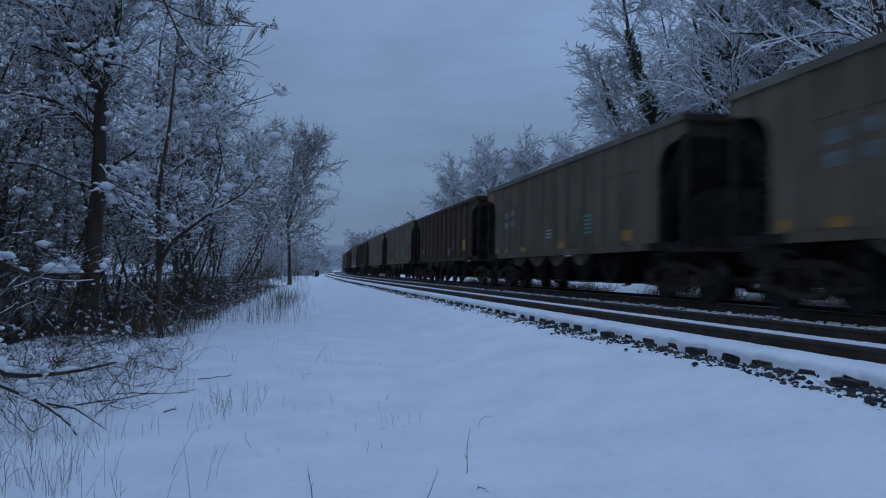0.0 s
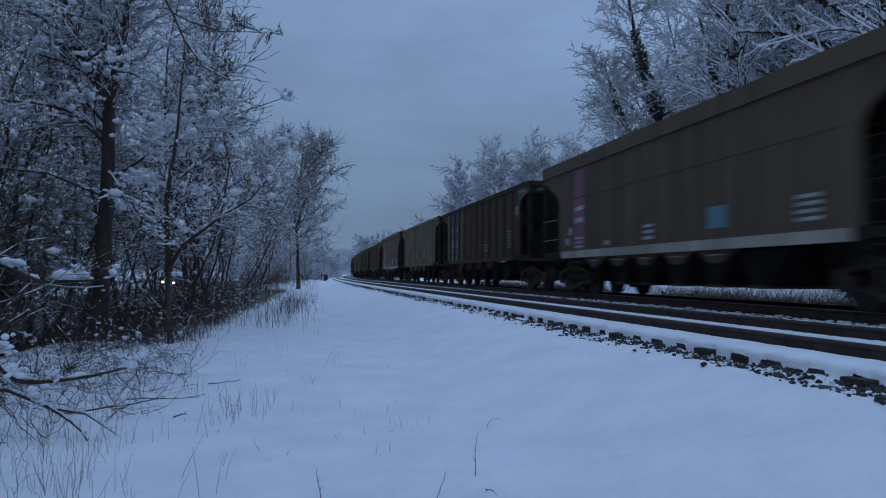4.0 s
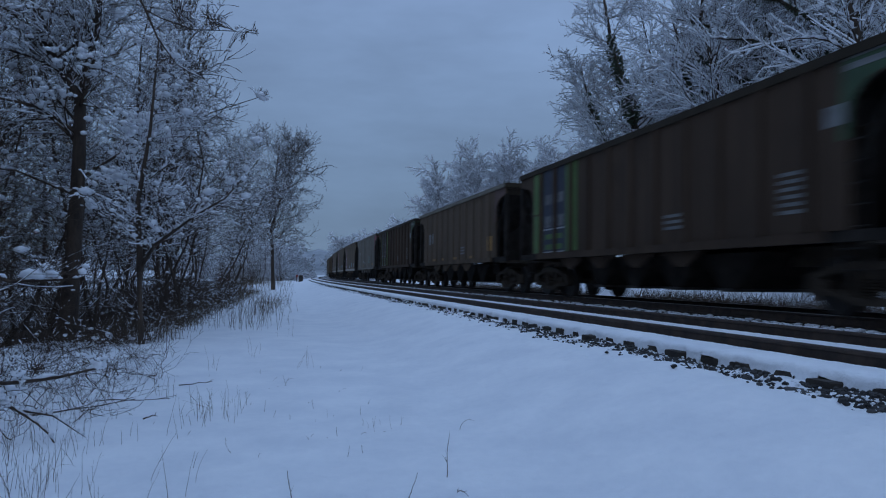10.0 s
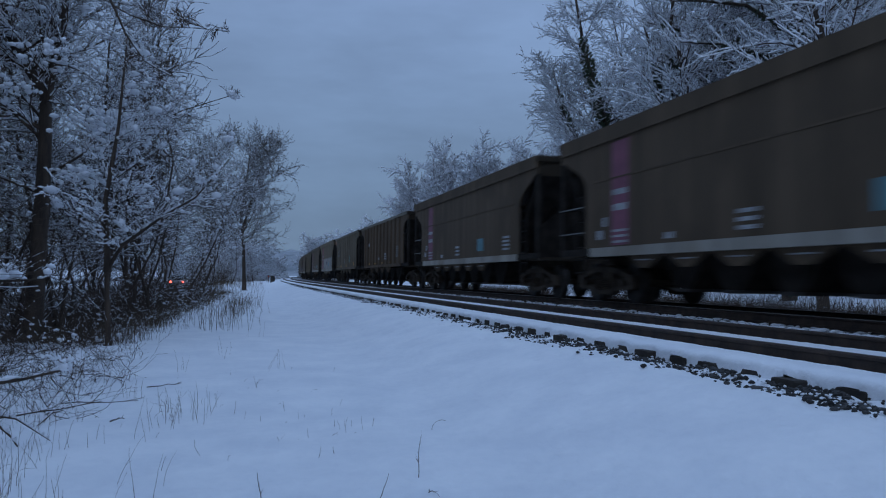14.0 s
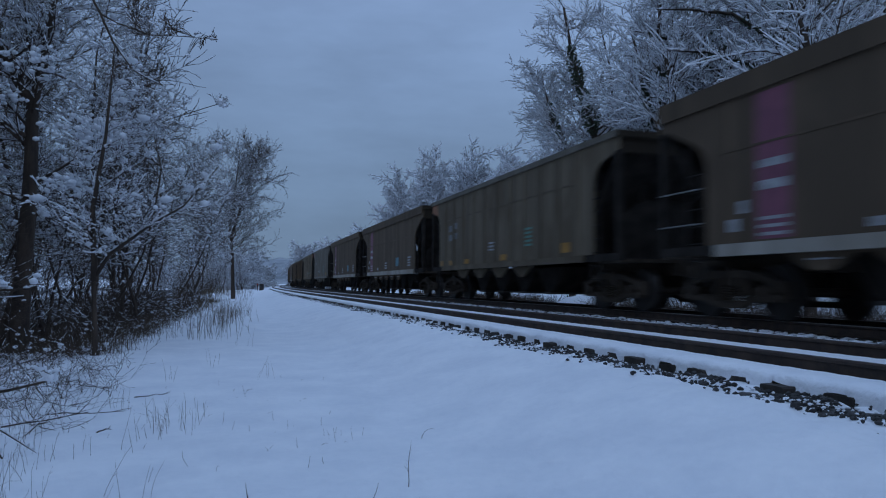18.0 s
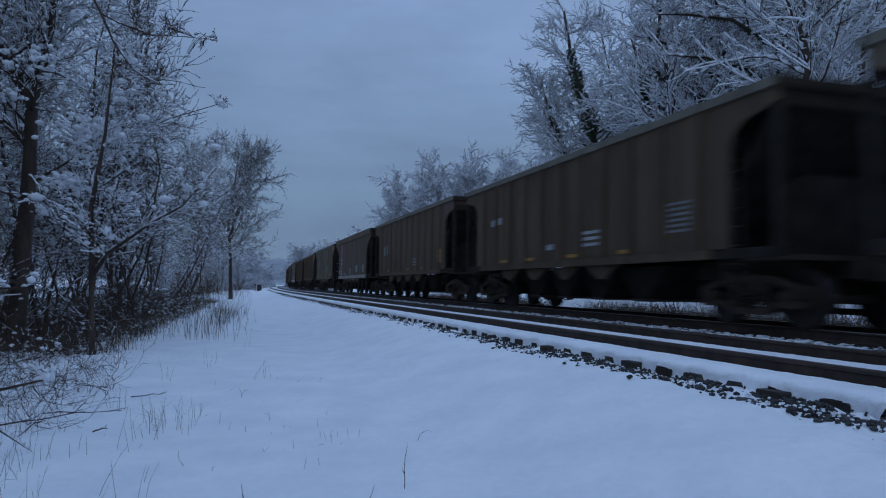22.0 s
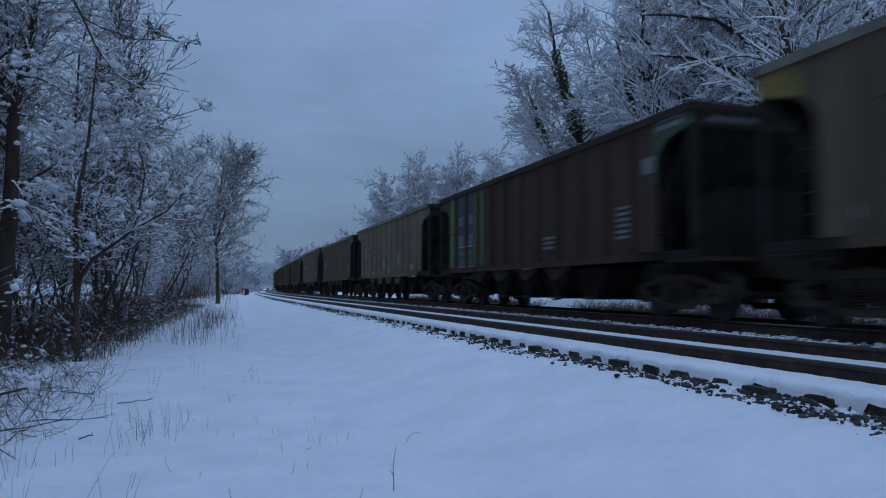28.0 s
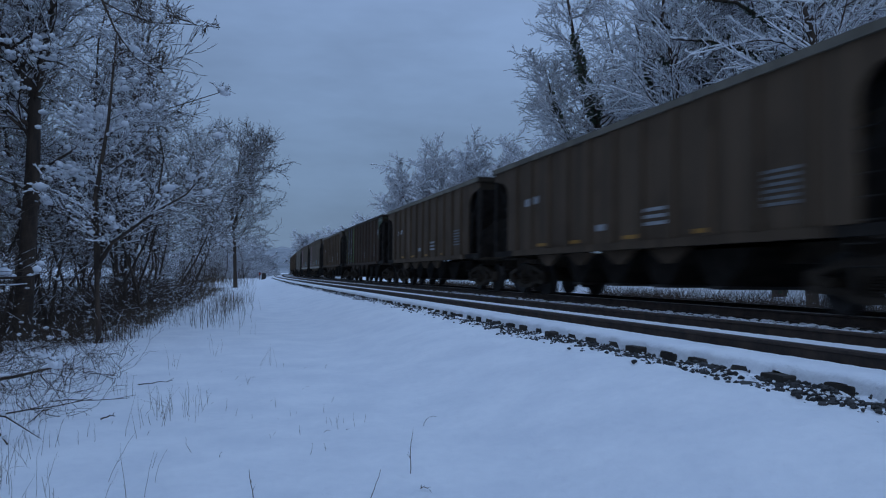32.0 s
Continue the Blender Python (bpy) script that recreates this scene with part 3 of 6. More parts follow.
def sheet_mark(car, name, side, y0, y1, z0, z1, material, label=""):
    """A painted panel on a side sheet, seen as a thin plate. Local y runs to the far end."""
    proud = 0.004 if name == "stripe" else 0.008
    x = -SIDE - proud if side < 0 else SIDE
    m = Mesh().box(x, x + proud, min(y0, y1), max(y0, y1), z0, z1)
    return part(name, m, material, car, label)


def bogie(car, y):
    """A two-axle freight truck."""
    b = new("bogie")
    b.parent = car
    b.location = (0, y, 0)
    for side in (-1, 1):
        x0, x1 = sorted((side * 0.92, side * 1.10))
        f = Mesh().prism([(-1.28, 0.36), (-1.20, 0.30), (-0.62, 0.30), (-0.36, 0.18), (0.36, 0.18), (0.62, 0.30), (1.20, 0.30), (1.28, 0.36), (1.2, 0.42), (0.66, 0.40), (0.38, 0.29), (-0.38, 0.29), (-0.66, 0.40), (-1.2, 0.42)], "x", x0, x1)
        f.prism([(-1.28, 0.36), (-1.2, 0.42), (-0.98, 0.58), (-0.50, 0.70), (0.50, 0.70), (0.98, 0.58), (1.2, 0.42), (1.28, 0.36), (1.26, 0.62), (1.02, 0.68), (0.52, 0.82), (-0.52, 0.82), (-1.02, 0.68), (-1.26, 0.62)], "x", x0 + 0.004, x1 - 0.004)
        for e in (-1, 1):
            f.box(x0 + 0.008, x1 - 0.008, *sorted((e * 0.30, e * 0.42)), 0.28, 0.72)
        part("side_frame", f, UNDER, b)
        if side < 0:
            coil = Mesh()
            pipe(coil, [(-1.03, 0.0, 0.28 + 0.022 * n) for n in range(14)], [0.15 if n % 2 else 0.11 for n in range(14)], 10)
            part("spring", coil, UNDER, b)
    for ya in (-0.89, 0.89):
        part("axle", Mesh().rod((-1.05, ya, 0.457), (1.05, ya, 0.457), 0.08, n=8), UNDER, b)
        for side in (-1, 1):
            w = Mesh()
            w.rod((side * 0.70, ya, 0.457), (side * 0.825, ya, 0.457), 0.457, n=24)
            w.rod((side * 0.67, ya, 0.457), (side * 0.70, ya, 0.457), 0.485, n=24)
            w.rod((side * 0.825, ya, 0.457), (side * 0.86, ya, 0.457), 0.13, n=12)
            part("wheel", w, WHEEL_STEEL, b)
            if side < 0:
                part("bearing_cap", Mesh().rod((side * 1.10, ya, 0.47), (side * 1.17, ya, 0.47), 0.10, n=10), UNDER, b)
    part("bolster", Mesh().box(-1.05, 1.05, -0.2, 0.2, 0.52, 0.86), UNDER, b)
    return b


def hopper_car(style):
    """An open-top coal hopper; style gives its paint, ribs, sill and markings."""
    car = new("coal_hopper")
    tagged(car, style["label"], "coal hopper", "cars of the coal train")
    body, smooth_side = style["paint"], style.get("smooth")
    top = BODY_TOP + (0.02 if smooth_side else style.get("rise", -0.06))
    for side in (-1, 1):
        x0, x1 = sorted((side * (SIDE - 0.05), side * SIDE))
        part("side_sheet", Mesh().prism(side_outline(top, smooth_side), "x", x0, x1), body, car)
        xa, xb = sorted((side * (SIDE - 0.08), side * (SIDE + 0.055)))
        if smooth_side:
            prof = [(-BODY_HALF, top - 0.34), (BODY_HALF, top - 0.34), (BODY_HALF, top - 0.04), (BODY_HALF - 0.05, top), (-BODY_HALF + 0.05, top), (-BODY_HALF, top - 0.04)]
        else:
            prof = [(-BODY_HALF, top - 0.14), (BODY_HALF, top - 0.14), (BODY_HALF, top - 0.02), (BODY_HALF - 0.03, top), (-BODY_HALF + 0.03, top), (-BODY_HALF, top - 0.02)]
        part("top_chord", Mesh().prism(prof, "x", xa, xb), style.get("chord", body if smooth_side else CHORD_SKYLIT), car)
        xa, xb = sorted((side * (SIDE - 0.10), side * (SIDE + (0.012 if smooth_side else 0.05))))
        part("side_sill", Mesh().box(xa, xb, -5.75, 5.75, SILL_LOW + (0.02 if smooth_side else 0.06), SILL_TOP - 0.002), style.get("sill", body), car)
        for end in (-1, 1) if side < 0 else ():
            a, b = sorted((end * 5.75, end * (BODY_HALF + 0.05)))
            part("end_sill", Mesh().box(*sorted((side * (SIDE - 0.14), side * (SIDE - 0.02))), a, b, SILL_LOW + 0.06, SILL_LOW + 0.22), DARK_STEEL, car)
        n = style["ribs"]
        for k in range(n):
            y = -5.45 + 10.9 * k / (n - 1)
            w, d = style["rib"]
            xa, xb = sorted((side * (SIDE - 0.01), side * (SIDE + d)))
            ch = min(0.03, w * 0.3)
            m = Mesh().prism([(xa if side > 0 else xb, y - w / 2), (xb if side > 0 else xa, y - w / 2 + ch), (xb if side > 0 else xa, y + w / 2 - ch), (xa if side > 0 else xb, y + w / 2)][::-1], "z", SILL_TOP, top - 0.145 if not smooth_side else top - 0.35)
            part("rib", m, body, car)
        for z in style.get("seams", ()):
            xa, xb = sorted((side * (SIDE - 0.005), side * (SIDE + 0.012)))
            part("seam", Mesh().box(xa, xb, -5.6 if z < 3 else -BODY_HALF, 5.6 if z < 3 else BODY_HALF, z, z + 0.035), body, car)
    for end in (-1, 1):
        # sloping floor sheet of the end, its upright head and the posts that carry it
        a, b = (5.55, 1.30), (BODY_HALF - 0.06, 3.40)
        prof = [(end * a[0], a[1]), (end * (a[0] - 0.05), a[1] + 0.02), (end * (b[0] - 0.05), b[1]), (end * b[0], b[1])]
        part("slope_sheet", Mesh().prism(prof, "x", -SIDE + 0.06, SIDE - 0.06), DARK_STEEL, car)
        y0, y1 = sorted((end * (BODY_HALF - 0.05), end * BODY_HALF))
        part("end_wall", Mesh().box(-SIDE + 0.055, SIDE - 0.055, y0, y1, 3.36, top - 0.03), style.get("end", END_DARK), car)
        part("end_beam", Mesh().box(-SIDE - 0.04, SIDE + 0.04, *sorted((end * (BODY_HALF - 0.02), end * (BODY_HALF + 0.09))), top - 0.16, top - 0.002), style.get("end", END_DARK), car)
        for side in (-1, 1):
            xp = sorted((side * (SIDE - 0.12), side * (SIDE - 0.004)))
            part("corner_post", Mesh().box(*xp, *sorted((end * (BODY_HALF - 0.13), end * (BODY_HALF + 0.01))), SILL_LOW + 0.22, 3.40), DARK_STEEL, car)
            if smooth_side and side < 0 and end > 0:
                iron = Mesh()
                for z in (1.62, 2.22):
                    iron.rod((-SIDE - 0.01, end * 6.1, z), (-SIDE - 0.01, end * (BODY_HALF - 0.02), z), 0.016, n=5)
                part("grab_irons", iron, MARK_FADED, car)
            lad = Mesh()
            xl = side * (SIDE - 0.02)
            for yy in (6.05, 6.50):
                lad.box(xl - 0.015, xl + 0.015, *sorted((end * yy - 0.02, end * yy + 0.02)), 0.62, 3.0 if yy > 6.2 else 2.45)
            for r in range(7):
                lad.rod((xl, end * 6.05, 0.68 + 0.30 * r), (xl, end * 6.50, 0.68 + 0.30 * r), 0.014, n=5)
            part("ladder", lad, DARK_STEEL, car)
        brace = Mesh()
        for xx in (-0.7, 0.7):
            brace.rod((xx, end * 6.0, 1.15), (xx, end * 6.95, 2.75), 0.05, n=5)
            brace.box(xx - 0.05, xx + 0.05, *sorted((end * 6.75, end * 6.85)), 1.15, 2.55)
        brace.box(-0.75, 0.75, *sorted((end * 6.74, end * 6.86)), 2.3, 2.42)
        part("end_brace", brace, DARK_STEEL, car)
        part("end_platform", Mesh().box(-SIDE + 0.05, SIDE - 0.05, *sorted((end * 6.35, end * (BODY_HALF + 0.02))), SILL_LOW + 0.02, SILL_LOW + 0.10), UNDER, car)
        # plate added to block most of the bright view through the gap between cars
        part("end_plate", Mesh().prism([(-1.32, 1.1), (1.32, 1.1), (1.32, 2.0), (0.9, 2.35), (-0.9, 2.35), (-1.32, 2.0)], "y", *sorted((end * 6.90, end * 6.94))), DARK_STEEL, car)
        cp = Mesh().box(-0.10, 0.10, *sorted((end * BODY_HALF, end * 8.02)), 0.74, 0.98)
        cp.box(-0.17, 0.17, *sorted((end * 7.84, end * 8.08)), 0.70, 1.02)
        part("coupler", cp, UNDER, car)
    part("centre_sill", Mesh().box(-0.22, 0.22, -7.4, 7.4, 0.78, 1.12), UNDER, car)
    bays = 5 if smooth_side else 4
    for k in range(bays):
        y = (k - (bays - 1) / 2) * (7.2 / bays)
        h = 3.55 / bays
        bay = part("hopper_bay", Mesh().prism([(y - h, 1.03), (y + h, 1.03), (y + 0.30, 0.44), (y + 0.20, 0.36), (y - 0.20, 0.36), (y - 0.30, 0.44)], "x", -SIDE + 0.55, SIDE - 0.55), DARK_STEEL, car)
        part("discharge_gate", Mesh().box(-SIDE + 0.50, SIDE - 0.50, y - 0.24, y + 0.24, 0.31, 0.37), WHEEL_STEEL, bay)
        if k < bays:
            g = y + 3.6 / bays
            part("bay_gusset", Mesh().prism([(g - 0.72, SILL_LOW + 0.05), (g + 0.72, SILL_LOW + 0.05), (g + 0.14, 0.78), (g - 0.14, 0.78)], "x", -SIDE + 0.10, -SIDE + 0.16), body, bay)
            if smooth_side:
                part("bay_edge", Mesh().box(-SIDE + 0.088, -SIDE + 0.098, g - 0.28, g + 0.22, 0.93, 0.955), MARK_WHITE, bay)
    heap, rng = Mesh(), random.Random(style["seed"])
    nx, ny = 7, 40
    for j in range(ny + 1):
        for i in range(nx + 1):
            u, w = i / nx * 2 - 1, j / ny * 2 - 1
            z = 3.50 + 0.42 * (1 - u * u) * (1 - w ** 6) * (0.75 + 0.35 * math.sin(j * 0.62 + style["seed"])) + rng.uniform(-0.04, 0.04)
            heap.v.append((u * (SIDE - 0.056), w * (BODY_HALF - 0.07), z))
    heap.f = [(j * (nx + 1) + i, j * (nx + 1) + i + 1, (j + 1) * (nx + 1) + i + 1, (j + 1) * (nx + 1) + i) for j in range(ny) for i in range(nx)]
    part("coal_load", heap, COAL, car, "heaped black coal")
    for y in (-6.05, 6.05):
        bogie(car, y)
    tank = Mesh().rod((0.55, 6.2, 1.45), (1.2, 6.2, 1.45), 0.2, n=12)
    part("air_tank", tank, UNDER, car)
    for name, y0, y1, z0, z1, mat in style["marks"]:
        sheet_mark(car, name, -1, y0, y1, z0, z1, mat)
    if style.get("near_corner"):
        mat = style["near_corner"]
        pts = [(-7.30, 3.42), (-7.30, 3.74), (-6.12, 3.74), (-6.05, 2.50), (-6.21, 2.50), (-6.21, 2.84), (-6.28, 3.02), (-6.40, 3.16), (-6.60, 3.28), (-7.05, 3.37)]
        part("corner_patch", Mesh().prism(pts, "x", -SIDE - 0.004, -SIDE), mat, car)
        part("end_patch", Mesh().box(-SIDE + 0.1, -SIDE + 2.4, -BODY_HALF - 0.004, -BODY_HALF, 3.56, top - 0.17), mat, car)
        for z0, z1 in style.get("corner_bars", ()):
            part("letter_bar", Mesh().box(-SIDE - 0.010, -SIDE - 0.004, -7.0, -6.2, z0, z1), MARK_FADED, car)
            part("letter_bar", Mesh().box(-SIDE + 0.3, -SIDE + 1.3, -BODY_HALF - 0.010, -BODY_HALF - 0.004, z0, z1), MARK_FADED, car)
    for k, (y0, y1, z0, z1) in enumerate(style.get("blotches", ())):
        # a faded patch with an uneven upper edge
        n = max(8, int((y1 - y0) * 9))
        up = [(y0 + (y1 - y0) * i / n, z1 + 0.16 * noise.noise((i * 0.17, k, 0)) + 0.14 * noise.noise((i * 0.6, k, 3)) + 0.06 * noise.noise((i * 1.7, k, 5))) for i in range(n, -1, -1)]
        part("bleached_patch", Mesh().prism([(y0, z0), (y1, z0)] + up, "x", -SIDE - 0.003, -SIDE), WASH, car)
    if style.get("corner"):
        for side, end in ((-1, 1), (1, -1)):
            x0, x1 = sorted((side * SIDE, side * (SIDE + 0.004)))
            pts = [(end * 7.30, 3.41), (end * 7.30, 3.76), (end * 6.62, 3.76), (end * 6.45, 3.22), (end * 7.05, 3.36)]
            part("corner_patch", Mesh().prism(pts, "x", x0, x1), style["corner"], car)
    return car


def stack(name, y, w, z, h, mat, rows):
    """Lines of unreadable lettering as bars."""
    step = h / (rows * 2 - 1)
    return [(name, y, y + w, z + 2 * k * step, z + (2 * k + 1) * step, mat) for k in range(rows)]


# marking positions: local y, counted towards the far end on the side that faces the field
GREY_MARKS = ([("stencil_panel", 4.55, 4.95, 2.50, 2.72, MARK_FADED), ("stencil_panel", 3.95, 4.35, 2.56, 2.78, MARK_FADED), ("stencil_panel", 4.55, 4.95, 2.16, 2.38, MARK_FADED), ("stencil_panel", 3.95, 4.35, 2.20, 2.42, MARK_FADED)]
              + [("stencil_panel", 2.05, 2.35, 1.66, 1.80, MARK_WHITE)] + stack("data_line", 0.05, 0.55, 1.62, 0.26, MARK_WHITE, 3) + stack("chart_line", -2.75, 0.75, 1.62, 0.50, MARK_TEAL, 5)
              + [("reflector", -0.95, -0.40, 1.28, 1.46, MARK_YELLOW), ("reflector", -5.05, -4.6, 1.34, 1.58, MARK_YELLOW), ("reflector", 2.6, 3.1, 1.27, 1.43, MARK_YELLOW), ("reflector", 4.5, 4.9, 1.27, 1.43, MARK_YELLOW), ("reflector", 5.75, 6.0, 1.27, 1.45, MARK_YELLOW)])
BROWN_MARKS = ([("stencil_panel", 4.55, 4.85, 2.42, 2.62, MARK_WHITE), ("stencil_panel", 4.0, 4.35, 2.44, 2.64, MARK_WHITE), ("stencil_panel", 0.4, 0.8, 1.52, 1.66, MARK_WHITE)]
               + stack("data_line", -1.9, 0.8, 1.52, 0.34, MARK_WHITE, 3) + stack("chart_line", -5.2, 0.7, 1.6, 0.55, MARK_FADED, 6)
               + [("reflector", y, y + 0.55, 1.29, 1.37, MARK_YELLOW) for y in (-3.3, -0.9, 1.6, 3.5)])
DARK_MARKS = ([("stencil_panel", 4.85, 5.05, 1.6, 2.4, MARK_RUST), ("stencil_panel", 4.85, 5.05, 2.0, 2.4, MARK_FADED), ("stencil_panel", 4.3, 4.52, 1.6, 1.95, MARK_RUST), ("stencil_panel", 4.3, 4.52, 2.0, 2.45, MARK_FADED), ("stencil_panel", 5.3, 5.5, 1.6, 1.9, MARK_WHITE), ("stencil_panel", 3.0, 3.25, 1.6, 1.95, MARK_SCORCH), ("stencil_panel", -3.75, -3.45, 1.66, 2.12, MARK_SCORCH), ("stencil_panel", -2.9, -2.6, 1.66, 2.1, MARK_SCORCH), ("stencil_panel", -5.2, -4.6, 1.55, 2.02, MARK_YELLOW), ("stencil_panel", -0.5, -0.2, 1.6, 1.95, MARK_SCORCH)]
              + stack("data_line", -2.3, 0.7, 1.40, 0.28, MARK_WHITE, 3))
SMOOTH_MARKS = ([("stripe", 4.02, 4.72, 1.27, 3.52, MARK_MAGENTA), ("stencil_panel", 4.08, 4.66, 2.36, 2.48, MARK_WHITE), ("stencil_panel", 4.08, 4.66, 2.02, 2.16, MARK_WHITE), ("stencil_panel", 4.08, 4.66, 1.56, 1.61, MARK_WHITE), ("stencil_panel", 4.08, 4.66, 1.44, 1.49, MARK_WHITE), ("stencil_panel", 4.08, 4.66, 1.32, 1.37, MARK_WHITE)]
                + [("stencil_panel", 5.15, 5.38, 1.42, 1.62, MARK_WHITE), ("stencil_panel", 4.95, 5.12, 1.70, 1.90, MARK_WHITE), ("stencil_panel", 2.4, 2.65, 1.32, 1.44, MARK_WHITE)]
                + stack("data_line", 0.1, 0.45, 1.36, 0.34, MARK_WHITE, 3) + [("placard", -2.7, -2.1, 1.44, 1.86, MARK_PLACARD)] + stack("data_line", -5.15, 0.55, 1.40, 0.42, MARK_WHITE, 4))
GREEN_MARKS = ([("stripe", 5.36, 6.10, 2.42, 3.72, MARK_GREEN), ("stripe", 5.36, 6.10, 1.26, 2.38, MARK_GREEN), ("stripe", 2.92, 3.66, 1.26, 3.72, MARK_GREEN), ("stripe", 3.70, 5.32, 1.26, 3.72, MARK_NAVY),
                ("letter_bar", 3.80, 5.25, 1.90, 1.94, MARK_WHITE), ("letter_bar", 3.80, 5.25, 1.255, 1.285, MARK_WHITE)]
               + [("letter_block", y, y + 0.30, z, z + h, MARK_FADED) for y in (3.86, 4.34, 4.82) for z, h in ((2.64, 0.28), (1.98, 0.32))] + [("letter_panel", -6.16, -5.78, 2.72, 3.02, MARK_FADED)]
               + stack("letter_bar", 4.65, 0.50, 1.34, 0.44, MARK_GREEN, 2) + stack("letter_bar", 3.90, 0.50, 1.34, 0.44, MARK_GREEN, 2)
               + stack("data_line", -2.0, 0.6, 1.52, 0.30, MARK_FADED, 3) + stack("chart_line", -5.3, 0.5, 1.55, 0.65, MARK_FADED, 6))
LIGHT_MARKS = ([("stencil_panel", 4.55, 4.90, 2.42, 2.60, MARK_WHITE), ("stencil_panel", 4.05, 4.40, 2.44, 2.62, MARK_WHITE), ("stencil_panel", 1.7, 2.1, 1.70, 1.82, MARK_WHITE)] + stack("data_line", 0.1, 0.6, 1.60, 0.26, MARK_WHITE, 3) + stack("chart_line", -3.0, 0.85, 1.62, 0.52, MARK_TEAL, 6)
               + [("reflector", y, y + w, 1.27, 1.47, MARK_RUST) for y, w in ((-1.3, 0.55), (1.5, 0.45), (3.3, 0.4), (4.9, 0.3))] + [("reflector", -5.2, -4.6, 1.34, 1.60, MARK_YELLOW)])
YELLOW_END = [("stencil_panel", -5.75, -5.2, 1.50, 2.02, MARK_YELLOW)]
PLAIN_MARKS = ([("stencil_panel", 4.62, 4.95, 2.12, 2.62, MARK_FADED), ("stencil_panel", 4.05, 4.38, 2.14, 2.64, MARK_FADED)]
               + stack("data_line", -1.9, 0.6, 1.48, 0.30, MARK_FADED, 3) + [("reflector", y, y + 0.55, 1.28, 1.38, MARK_RUST) for y in (-3.3, -0.6, 1.8, 3.5)])
TALL_MARKS = ([("stencil_panel", 4.40, 4.95, 2.44, 2.64, MARK_WHITE), ("stencil_panel", 3.65, 4.20, 2.46, 2.66, MARK_WHITE), ("stencil_panel", 5.35, 5.62, 1.44, 1.62, MARK_WHITE)]
              + stack("data_line", -0.9, 0.6, 1.50, 0.30, MARK_WHITE, 3) + stack("chart_line", -5.2, 0.7, 1.6, 0.5, MARK_FADED, 5)
              + [("reflector", y, y + 0.6, 1.29, 1.38, MARK_YELLOW) for y in (-3.0, 0.4, 2.4)])
RED_MARKS = ([("stripe", 3.55, 4.62, 1.27, 3.52, MARK_RED)] + [("stencil_panel", 3.68, 4.52, z, z + 0.12, MARK_WHITE) for z in (2.52, 2.20)] + [("stencil_panel", 4.95, 5.25, 1.36, 1.62, MARK_WHITE), ("placard", -2.7, -2.1, 1.50, 1.92, MARK_PLACARD),
             ("dark_panel", -0.35, 0.20, 1.70, 2.02, MARK_NAVY), ("data_line", -0.38, 0.23, 1.645, 1.685, MARK_WHITE), ("data_line", -0.38, 0.23, 2.035, 2.065, MARK_WHITE)]
             + stack("data_line", 0.9, 1.5, 1.32, 0.16, MARK_FADED, 2) + stack("data_line", -5.15, 0.8, 1.5, 0.42, MARK_FADED, 3))

